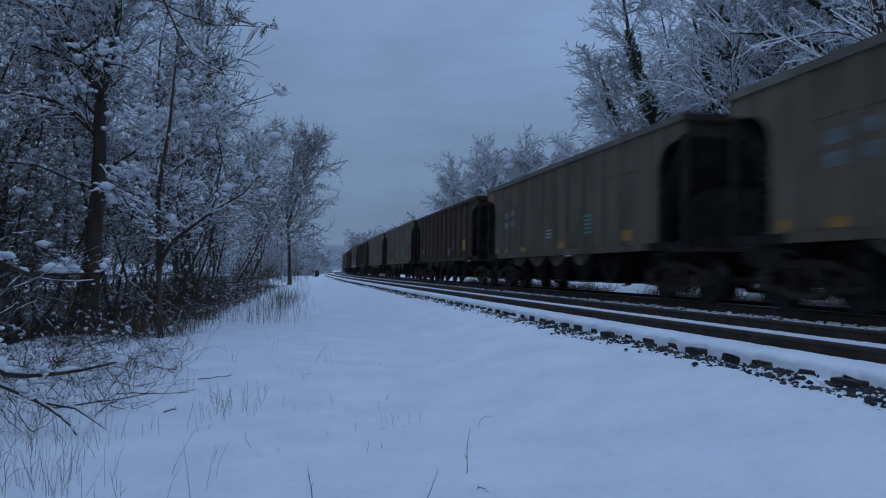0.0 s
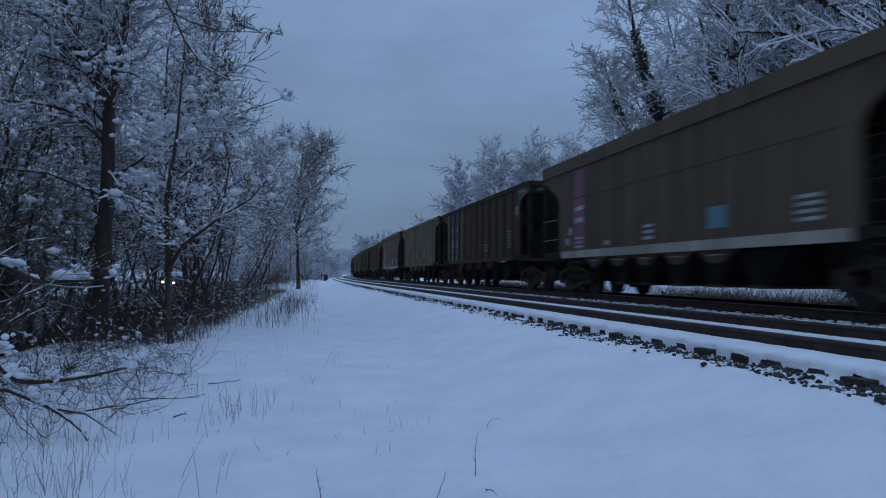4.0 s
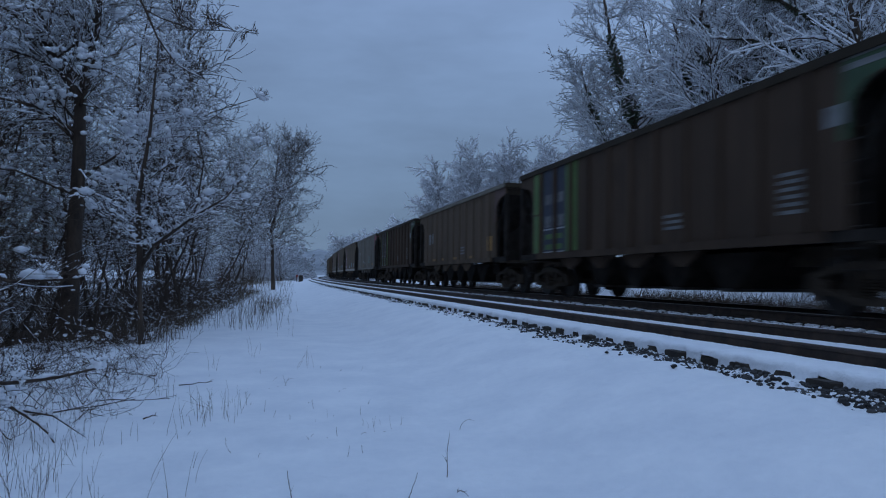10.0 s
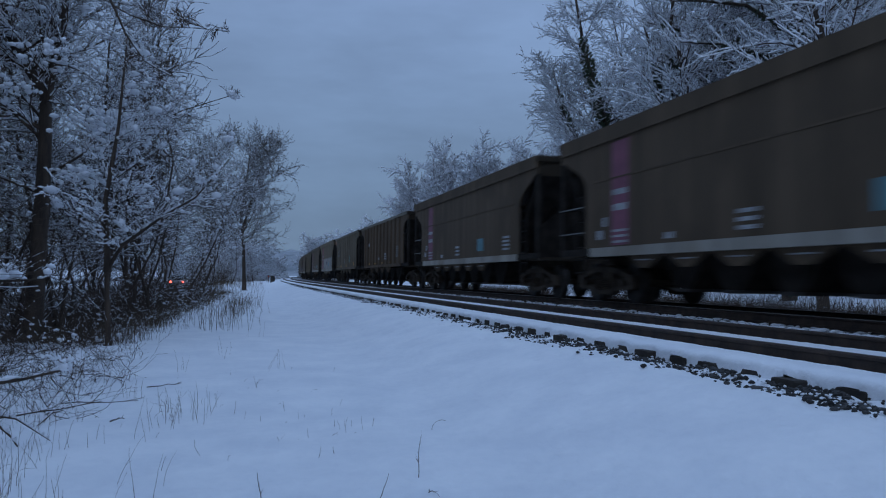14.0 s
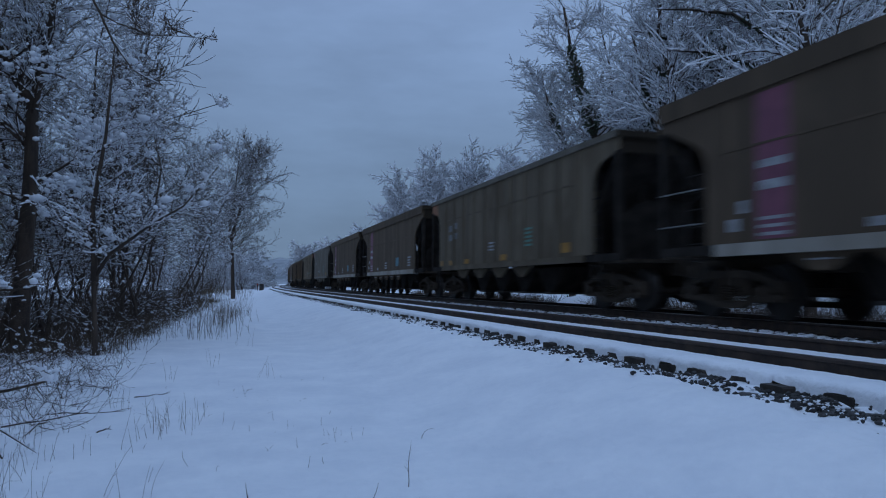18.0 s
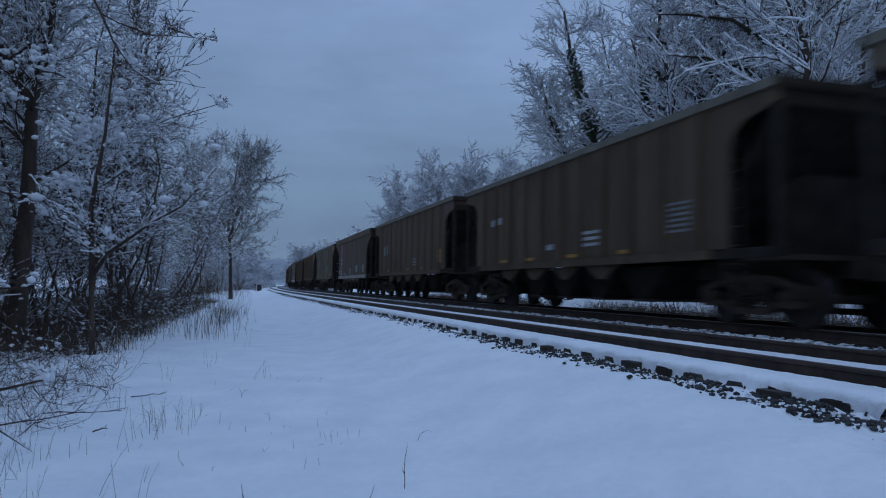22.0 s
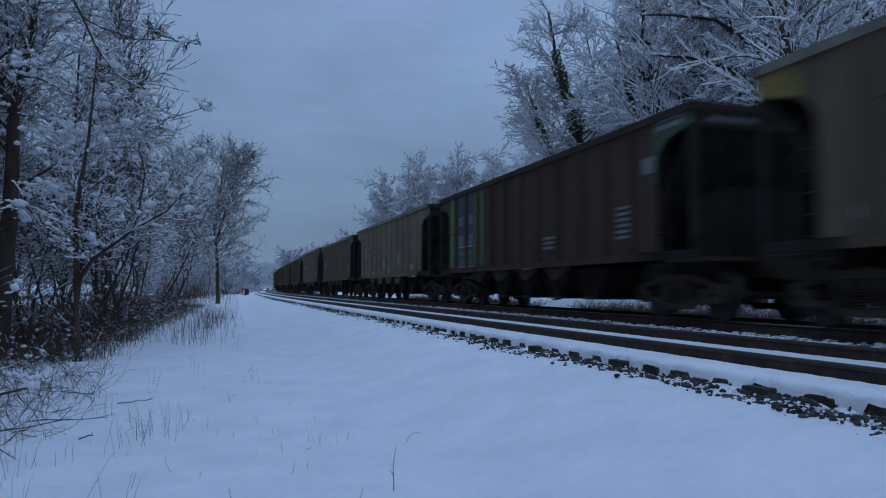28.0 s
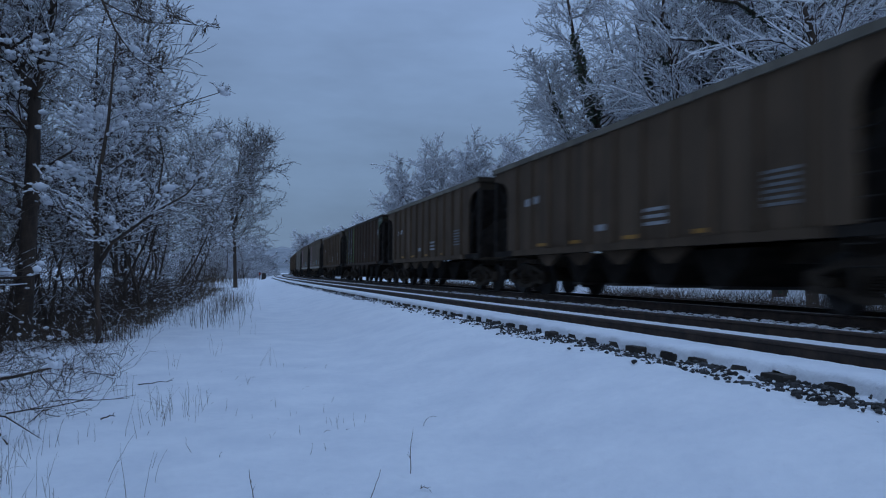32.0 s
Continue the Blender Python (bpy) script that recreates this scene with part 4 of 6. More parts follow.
STYLES = {
    "P": dict(label="grey weathered ribbed coal hopper with faded stencils", paint=PAINT_GREY, ribs=11, rib=(0.30, 0.035), seams=(2.92,), marks=GREY_MARKS, seed=10),
    "M": dict(label="light grey ribbed coal hopper with a red end corner", paint=PAINT_LIGHT, ribs=11, rib=(0.26, 0.04), marks=LIGHT_MARKS, near_corner=MARK_RED, seed=11),
    "C": dict(rise=-0.12, label="brown grimy ribbed coal hopper with an orange end corner", paint=PAINT_BROWN, ribs=11, rib=(0.16, 0.08), marks=BROWN_MARKS + [("reflector", -5.4, -4.8, 1.36, 1.62, MARK_YELLOW)], near_corner=MARK_RUST, seed=12),
    "G": dict(label="grey weathered coal hopper with an orange corner patch", paint=PAINT_GREY, ribs=11, rib=(0.30, 0.035), seams=(2.92,), marks=GREY_MARKS, corner=MARK_ORANGE, seed=1),
    "H": dict(label="grey weathered ribbed coal hopper with white panels", paint=PAINT_GREY, ribs=11, rib=(0.30, 0.035), seams=(2.92,), marks=GREY_MARKS, near_corner=MARK_ORANGE, seed=2),
    "D": dict(rise=-0.12, label="sooty black ribbed coal hopper with yellow and white patches", paint=PAINT_DARK, chord=PAINT_DARK, ribs=11, rib=(0.16, 0.07), marks=DARK_MARKS, seed=3),
    "B": dict(rise=-0.12, label="brown grimy ribbed coal hopper with small white panels", paint=PAINT_BROWN, ribs=11, rib=(0.16, 0.08), marks=BROWN_MARKS, seed=4),
    "K": dict(rise=-0.12, label="brown grimy ribbed coal hopper with a yellow end panel", paint=PAINT_BROWN, ribs=11, rib=(0.20, 0.03), marks=PLAIN_MARKS + YELLOW_END, near_corner=MARK_SCORCH, seed=13),
    "Q": dict(rise=-0.02, label="dark brown tall coal hopper with a yellow end panel", paint=PAINT_BROWN, ribs=11, rib=(0.28, 0.035), marks=PLAIN_MARKS + YELLOW_END, near_corner=MARK_SCORCH, seed=15),
    "Y": dict(rise=-0.02, label="dull brown coal hopper with a yellow upper corner and faded panels", paint=PAINT_DULL, ribs=11, rib=(0.28, 0.035), seams=(2.92,), marks=TALL_MARKS, corner=MARK_YELLOW_OLD, seed=14),
    "S": dict(label="smooth-sided taupe coal hopper with a magenta stripe and pale sill", paint=PAINT_SMOOTH, smooth=True, ribs=2, rib=(0.05, 0.012), seams=(2.72,), sill=SILL_PALE, marks=SMOOTH_MARKS, seed=5),
    "R": dict(label="smooth-sided bleached coal hopper with a wide red stripe", paint=PAINT_OLIVE, blotches=((-5.6, 2.7, 1.262, 2.30), (2.85, 3.25, 1.262, 2.05), (5.0, 5.4, 1.262, 1.9)), smooth=True, ribs=2, rib=(0.05, 0.012), seams=(2.72,), sill=SILL_PALE, marks=RED_MARKS, seed=6),
    "E": dict(rise=-0.12, label="black ribbed coal hopper with green and navy end stripes", paint=PAINT_DARK, chord=END_DARK, ribs=11, rib=(0.16, 0.08), marks=GREEN_MARKS, near_corner=MARK_GREEN_DARK, corner_bars=((3.60, 3.69), (3.45, 3.54)), seed=7),
    "W": dict(label="grey weathered coal hopper with white blotches low on its side", paint=PAINT_GREY, ribs=11, rib=(0.30, 0.035), seams=(2.92,), marks=GREY_MARKS, near_corner=MARK_ORANGE, blotches=((1.2, 2.1, 1.35, 1.95), (-0.6, 0.4, 1.35, 1.9), (-4.6, -3.6, 1.35, 1.85)), seed=9),
    "L": dict(label="light grey ribbed coal hopper with a faded red corner", paint=PAINT_LIGHT, ribs=11, rib=(0.26, 0.04), marks=LIGHT_MARKS, corner=MARK_RED, seed=8),
}
# the cars in the order in which they come, the first just behind the camera at the start
TRAIN = "PPPGDGHDSEGSCCYGEKEMSSSBGRSGSSLWBQSHCBSYEGKYBBBEBSSLBBGBSB"
FIRST_CAR = -1


def build_train():
    made, cars = {}, []
    for i, key in enumerate(TRAIN):
        if key in made:
            car = copy_thing(made[key], Matrix())
        else:
            car = made[key] = hopper_car(STYLES[key])
        cars.append(car)
    return cars


CARS = build_train()


def far_end(k, t):
    """Metres along the line of the far end of car k."""
    return -4.617 + CAR_PITCH * k - 21.703 * t + 0.00792 * t * t


# ---- trees ----
UP = Vector((0, 0, 1))


def side_way(d, rng):
    v = Vector((rng.uniform(-1, 1), rng.uniform(-1, 1), rng.uniform(-1, 1)))
    v -= d * v.dot(d)
    return v.normalized() if v.length > 1e-3 else Vector((1, 0, 0))


STEPS = (0, 8, 5, 4, 2)
KID_SHARE = (0, 0.80, 0.85, 0.8)
WANDER = (0, 0.17, 0.11, 0.08, 0.08)


def sprout(rng, segs, p, d, length, r, level, top, kids, lift, rmin=0.0032, fan=(0.32, 0.85), curl=1.0):
    n, wander = STEPS[level], WANDER[level] * curl * 0.6
    step = length / n
    # every branch keeps to a bow of its own, with a little wandering
    bow = side_way(d, rng) * abs(rng.gauss(0.06, 0.07)) + UP * rng.gauss(0, 0.05)
    for i in range(n):
        d = (d + bow + Vector((rng.gauss(0, wander), rng.gauss(0, wander), rng.gauss(0, wander))) + UP * lift * 0.7).normalized()
        q = p + d * step
        a, b = r * (1 - 0.85 * i / n), r * (1 - 0.85 * (i + 1) / n)
        segs[level].append((*p, *q, max(a, rmin), max(b, rmin * 0.7)))
        if level < top:
            c = kids[level] * KID_SHARE[level]
            for _ in range(int(c) + (rng.random() < c - int(c))):
                w = rng.uniform(*fan)
                cd = d * math.cos(w) + side_way(d, rng) * math.sin(w)
                sprout(rng, segs, p + (q - p) * rng.random(), cd, length * rng.uniform(0.36, 0.66) * (1 - 0.35 * i / n), max(rmin * 1.2, a * rng.uniform(0.35, 0.5)), level + 1, top, kids, lift, rmin, fan, curl)
        p = q


def along(pts, f):
    """The point and way at a share f of a polyline."""
    f = min(0.9999, f) * (len(pts) - 1)
    i = int(f)
    a, b = Vector(pts[i]), Vector(pts[i + 1])
    return a + (b - a) * (f - i), (b - a).normalized()


def snow_on(rng, segs, share, fat, twice):
    """Snow lying along the upper side of branches."""
    out = []
    for s in segs:
        p, q = Vector(s[:3]), Vector(s[3:6])
        d = q - p
        if d.length < 1e-4 or abs(d.z) / d.length > 0.88 or rng.random() > share:
            continue
        a, b = 0.62 * s[6] + fat * rng.uniform(0.5, 1.5), 0.62 * s[7] + fat * rng.uniform(0.4, 1.3)
        lo, hi = rng.uniform(0, 0.25), rng.uniform(0.7, 1)
        pa, pb = p + d * lo + UP * (s[6] * 0.75 + a * 0.45), p + d * hi + UP * (s[7] * 0.75 + b * 0.45)
        if twice:
            m = pa + (pb - pa) * rng.uniform(0.35, 0.65) + UP * a * 0.15
            out += [(*pa, *m, a * 0.35, max(a, b)), (*m, *pb, max(a, b), b * 0.3)]
        else:
            a = b = 0.62 * s[6] + fat * rng.uniform(0.75, 1.15)
            out.append((*(p + UP * (s[6] * 0.75 + a * 0.45)), *(p + d * rng.uniform(0.85, 1.0) + UP * (s[7] * 0.75 + b * 0.45)), a, b * 0.75))
    return out


def pillow_on(m, rng, c, r):
    m.lump((c[0], c[1], c[2] + r * 0.3), r * rng.uniform(0.8, 1.5), r * rng.uniform(0.8, 1.5), r * rng.uniform(0.55, 0.9), rng, 6)


def clumps(rng, segs, count, lo, hi, drifts=()):
    """Pillows of snow caught on forks and twig ends; drifts: (place, spread, count) of thicker masses."""
    m = Mesh()
    for _ in range(count):
        s = segs[rng.randrange(len(segs))]
        f = rng.random()
        pillow_on(m, rng, [s[k] + (s[k + 3] - s[k]) * f for k in range(3)], lo + (hi - lo) * rng.random() ** 2)
    for c, spread_by, n, *size in drifts:
        for _ in range(n if size else int(n * 1.8)):
            pillow_on(m, rng, (c[0] + rng.gauss(0, spread_by), c[1] + rng.gauss(0, spread_by), c[2] + rng.gauss(0, spread_by * 0.45)), size[0] * rng.uniform(0.8, 1.1) if size else lo + (hi - lo) * 0.45 * rng.random() ** 1.3)
    return m


def tree(seed, label, stems, kids=(0, 1.4, 1.5), top=3, lift=0.05, fat=0.016, share=0.6, pillows=110, pillow=(0.02, 0.075), flat=0.35, lean=None, ivy=0, group="bare snowy trees", drifts=(), name="tree", category="tree", rmin=0.0032, fan=(0.32, 0.85), curl=1.0):
    """A bare tree. stems: (polyline from the base, radius, limbs, limb length, share of the stem below the first limb)."""
    rng = random.Random(seed)
    segs = {k: [] for k in range(6)}
    trunks = []
    for pts, r0, limbs, limb_len, first in stems:
        n = 12
        tm = Mesh()
        pipe(tm, [along(pts, i / n)[0] for i in range(n + 1)], [r0 * (1.25 if i == 0 else 1 - 0.78 * i / n) for i in range(n + 1)], 9)
        trunks.append(tm)
        for i in range(n):
            a, _ = along(pts, i / n)
            b, _ = along(pts, (i + 1) / n)
            ra, rb = r0 * (1 - 0.78 * i / n), r0 * (1 - 0.78 * (i + 1) / n)
            segs[0].append((*a, *b, ra * (1.25 if i == 0 else 1), rb))
        for k in range(limbs):
            f = first + (1 - first) * (k + rng.random()) / limbs
            p, d = along(pts, f)
            az = rng.uniform(0, 2 * math.pi)
            out = Vector((math.cos(az), math.sin(az), rng.uniform(-0.1, 0.9) * (1 - flat) + 0.2))
            if lean:
                out += Vector(lean) * rng.uniform(0, 1)
            out = out.normalized() + d * 0.35
            sprout(rng, segs, p, out.normalized(), limb_len * rng.uniform(0.55, 1.15) * (1.15 - 0.55 * f), max(rmin * 1.8, r0 * (1 - 0.78 * f) * rng.uniform(0.22, 0.42)), 1, top, kids, lift, rmin, fan, curl)
    t = new(name)
    tagged(t, label, category, group)
    for i, tm in enumerate(trunks):
        part("limb" if i else "trunk", tm, BARK, t, "", True)
    fine = segs[1] + segs[2] + segs[3] + segs[4]
    part("crown", tubes("crown", fine, TWIG, 3), TWIG, t)
    snow = snow_on(rng, segs[0] + segs[1], share * 1.25, fat * 1.3, True) + snow_on(rng, segs[2], share, fat * 0.9, False) + snow_on(rng, segs[3] + segs[4], share * 0.75, fat * 0.55, False)
    if snow:
        part("snow_cover", tubes("snow_cover", snow, SNOW_LUMP, 3), SNOW_LUMP, t, "snow along the branches")["kind"] = "stuff"
    if pillows or drifts:
        part("snow_clumps", clumps(rng, segs[1] + segs[2], pillows, *pillow, drifts), SNOW_LUMP, t, "pillows of snow in the forks", True)["kind"] = "stuff"
    if ivy:
        m = Mesh()
        for _ in range(ivy):
            pts, r0 = stems[rng.randrange(len(stems))][:2]
            f = rng.uniform(0.0, 0.86)
            p, d = along(pts, f)
            lumpy = 0.75 + 0.7 * noise.noise((f * 9, seed, 0))
            c = p + side_way(d, rng) * rng.uniform(0.7, 1.9) * r0 * lumpy
            u, w = side_way(d, rng) * rng.uniform(0.05, 0.12), Vector((0, 0, -rng.uniform(0.05, 0.13)))
            m.poly([c - u, c + w, c + u, c - w * 0.6])
        part("ivy", m, IVY, t, "dark ivy climbing the trunk")
    return t


def crooked(seed, h, sway, lean=(0, 0), n=6):
    """A stem that wanders as it climbs."""
    rng = random.Random(seed)
    pts, x, y = [(0, 0, 0)], 0.0, 0.0
    for i in range(1, n + 1):
        x += rng.gauss(lean[0], sway)
        y += rng.gauss(lean[1], sway)
        pts.append((x, y, h * i / n))
    return pts


def put(ob, lat, y, turn=0.0, dz=0.0):
    ob.matrix_basis = pose(lat + bend(y), y, ground_z(lat, y) - 0.05 + dz, 0, 0, turn)
    return ob


def again(ob, lat, y, turn, dz=0.0):
    return copy_thing(ob, pose(lat + bend(y), y, ground_z(lat, y) - 0.05 + dz, 0, 0, turn))


def road_gap(lat, y):
    """The gap in the wood through which the road beyond is seen."""
    return y > 24 and -0.108 < (lat + bend(y)) / y < -0.068


def build_left_wood():
    # the stout tree with the forked stem
    put(tree(11, "stout forked tree, dark bark, boughs heavy with snow",
             [([(0, 0, 0), (0.08, 0, 2.4), (0.12, 0, 3.6), (0.10, 0, 4.9), (-0.38, 0.05, 5.5), (-0.72, 0, 6.4), (-0.85, 0, 7.4), (-0.8, 0, 9.4)], 0.160, 36, 2.6, 0.30),
              ([(0.10, 0, 4.7), (0.3, 0, 5.9), (0.42, -0.1, 6.6), (0.8, 0, 9.0)], 0.095, 22, 2.3, 0.1),
              ([(0.10, 0, 3.2), (0.9, -0.3, 3.7), (1.8, -0.5, 4.1), (2.6, -0.4, 4.6), (3.7, -0.2, 5.1)], 0.028, 8, 1.0, 0.15),
              ([(0.08, 0, 2.9), (-0.9, -0.3, 3.3), (-2.2, -0.4, 3.4), (-3.6, -0.6, 3.2)], 0.024, 9, 1.1, 0.2)],
             fat=0.020, share=0.48, pillows=360, pillow=(0.025, 0.12), flat=0.6, kids=(0, 1.6, 1.6), curl=1.5, fan=(0.4, 1.0),
             drifts=(((1.45, -1.0, 4.15), 0.33, 120), ((1.0, -0.9, 3.15), 0.22, 60), ((1.25, -1.0, 3.6), 0.12, 14), ((1.9, -1.0, 3.98), 0.2, 25), ((-0.2, -0.7, 4.75), 0.2, 22), ((0.5, -1.2, 5.3), 0.25, 30), ((-1.6, -0.9, 4.3), 0.25, 26), ((-0.9, -1.0, 5.6), 0.22, 22), ((-2.2, -0.8, 5.2), 0.25, 24))), -3.83, 15.3)
    # the slender leaning tree in front of it
    put(tree(12, "slender leaning tree with snow along its boughs",
             [([(0, 0, 0), (-0.07, 0, 1.32), (0.17, -0.1, 1.75), (0.5, -0.2, 2.0), (0.8, -0.2, 2.25), (1.35, -0.3, 2.6), (1.9, -0.3, 3.3)], 0.044, 12, 1.3, 0.28),
              ([(-0.05, 0, 1.3), (-0.12, 0, 2.5), (0.05, 0, 3.8), (0.15, 0, 5.4)], 0.055, 14, 1.5, 0.1)],
             fat=0.016, share=0.55, pillows=150, pillow=(0.025, 0.10), flat=0.5, lean=(0.4, 0, 0.2), fan=(0.4, 1.0), curl=1.5), -2.15, 13.3)
    # the open-crowned tree at the end of the wood
    end_tree = put(tree(13, "broad open-crowned tree with drooping boughs at the end of the wood",
             [([(0, 0, 0), (-0.1, 0, 2.6), (-0.3, 0, 4.6), (0.0, 0, 6.6), (0.2, 0, 8.6)], 0.115, 46, 3.3, 0.18),
              ([(-0.2, 0, 3.6), (0.4, 0.2, 5.6), (0.8, 0, 7.4), (1.0, 0, 8.6)], 0.085, 22, 2.4, 0.1)],
             fat=0.013, share=0.7, pillows=30, lift=0.05, flat=0.45, kids=(0, 1.7, 1.2), rmin=0.0085, fan=(0.4, 1.0), curl=1.2), -0.04, 58)
    end_tree.matrix_basis = end_tree.matrix_basis @ Matrix.Scale(1.32, 4)
    # a tree beside the field, its boughs reaching into the view from above
    put(tree(18, "tree at the field's edge with overhanging dark boughs",
             [([(0, 0, 0), (0.1, 0, 2.0), (0.3, 0, 4.0), (0.4, 0.2, 7.0)], 0.14, 3, 1.6, 0.6),
              ([(0.3, 0, 4.1), (1.4, 0.2, 4.75), (2.0, 0.12, 4.5), (2.35, 0.08, 3.86), (2.44, 0.06, 3.64), (2.54, 0.04, 3.50), (2.65, 0.02, 3.35), (2.9, 0, 3.24)], 0.016, 5, 0.5, 0.72),
              ([(2.33, 0.08, 3.9), (2.48, 0.05, 3.82), (2.77, 0, 3.72), (3.06, -0.08, 3.71), (3.4, -0.15, 3.69)], 0.0075, 8, 0.40, 0.2)],
             fat=0.006, share=0.25, pillows=0, kids=(0, 1.2, 1.3)), -3.55, 7.25)
    put(tree(19, "broken tree with a low bough carrying a pillow of snow",
             [([(0, 0, 0), (-0.1, 0, 1.5), (0.0, 0, 3.2), (0.1, 0.2, 5.4)], 0.12, 12, 1.8, 0.3),
              ([(-0.05, 0, 1.75), (0.75, -0.1, 1.42), (1.2, -0.2, 1.24), (1.7, -0.32, 1.26), (1.95, -0.38, 1.28)], 0.030, 4, 0.5, 0.1)],
             fat=0.010, share=0.5, pillows=25, pillow=(0.02, 0.05), drifts=(((1.50, -0.28, 1.31), 0.06, 9, 0.085), ((0.85, -0.12, 1.44), 0.08, 5, 0.06))), -3.98, 8.95)
    a = put(tree(14, "bare crooked tree, fine twigs loaded with snow", [(crooked(1, 8.6, 0.28), 0.062, 26, 2.3, 0.27)], fat=0.018, share=0.45, pillows=120, pillow=(0.025, 0.10), flat=0.5, fan=(0.4, 1.0), curl=1.5), -3.4, 20, 40)
    b = put(tree(15, "bare many-stemmed tree under snow", [(crooked(2, 5.6, 0.2, (0.2, 0.05)), 0.036, 11, 1.8, 0.28), (crooked(3, 6.4, 0.2, (-0.2, 0.1)), 0.038, 11, 1.8, 0.28), (crooked(4, 6.8, 0.2, (0.0, -0.25)), 0.036, 11, 1.8, 0.28)], fat=0.014, share=0.34, pillows=110, pillow=(0.025, 0.10), flat=0.4, kids=(0, 1.3, 1.3), fan=(0.4, 1.0), curl=1.5), -5.6, 17, 10)
    c = put(tree(16, "thin leaning young tree with snowy twigs", [(crooked(5, 5.2, 0.15, (0.22, 0.0)), 0.042, 20, 1.6, 0.28)], fat=0.013, share=0.34, pillows=80, pillow=(0.02, 0.09), lift=0.08, fan=(0.4, 1.0), curl=1.5), -2.85, 24, 0)
    e = put(tree(17, "tall bare tree in the depth of the wood", [(crooked(6, 9.8, 0.3), 0.050, 24, 2.9, 0.20), (crooked(7, 7.5, 0.25, (0.3, 0)), 0.042, 12, 2.2, 0.30)], top=2, kids=(0, 2.0), fat=0.017, share=0.34, pillows=110, pillow=(0.03, 0.10), lift=0.05, rmin=0.0085, fan=(0.4, 1.0), curl=1.5), -3.3, 33, 0)
    g = put(tree(20, "bare tangled tree in the depth of the wood", [(crooked(8, 6.4, 0.3, (0.2, 0)), 0.036, 18, 2.4, 0.22), (crooked(9, 6.8, 0.3, (-0.3, 0.1)), 0.034, 18, 2.4, 0.34)], top=2, kids=(0, 2.0), fat=0.017, share=0.32, pillows=110, pillow=(0.03, 0.10), lift=0.03, rmin=0.0085, flat=0.6, fan=(0.4, 1.0), curl=1.5), -5.0, 23, 0)
    for ob, lat, y, turn in [(a, -6.2, 13.5, 100), (a, -5.0, 18.2, 20), (a, -3.2, 24.0, 200), (b, -4.1, 18.6, 130), (b, -6.6, 15.2, 200),
                             (c, -3.6, 22, 240), (c, -5.6, 13.2, 330), (c, -5.4, 11.4, 170), (c, -2.3, 20.5, 290), (c, -2.0, 29, 40)]:
        again(ob, lat, y, turn)
    n = put(tree(21, "dense dark tree with many thick crossing boughs", [(crooked(15, 8.0, 0.3, (0.05, 0)), 0.085, 30, 3.2, 0.16), (crooked(16, 6.5, 0.3, (-0.25, 0)), 0.055, 16, 2.6, 0.2)], fat=0.013, share=0.16, pillows=220, pillow=(0.03, 0.11), flat=0.7, kids=(0, 1.4, 1.3), rmin=0.0055, lift=0.01, fan=(0.4, 1.1), curl=1.9), -7.2, 13.0, 0)
    for lat, y, turn in ((-7.6, 15.4, 200), (-7.0, 18.5, 290), (-6.4, 17.4, 80)):
        again(n, lat, y, turn)
    # unseen trees added beside and behind the camera to shade the snow at left
    for lat, y, turn in ((-6.0, 4.6, 60), (-5.4, 1.2, 140), (-8.2, 8.2, 20), (-5.2, -2.2, 250), (-7.6, 2.6, 310), (-6.8, -6.0, 10)):
        again(n, lat, y, turn)
    rng = random.Random(77)
    for i in range(20):
        y = 19 + 34 * (i / 20) ** 1.1
        lat = -2.3 + 0.02 * (y - 13) - 4.4 * rng.random() ** 0.8
        if not road_gap(lat, y):
            again((e, g)[i % 2], lat, y, rng.uniform(0, 360))
    # the far side of the road and the wood that closes the view
    for i in range(16):
        again((e, g, g)[i % 3], rng.uniform(-29, -22.5), 7 + i * 7.0 + rng.uniform(-2, 2), rng.uniform(0, 360))
    for i in range(14):
        lat, y = rng.uniform(-14, -1.0), 72 + i * 10 + rng.uniform(-4, 4)
        if not road_gap(lat, y):
            again((g, e)[i % 2], lat, y, rng.uniform(0, 360))


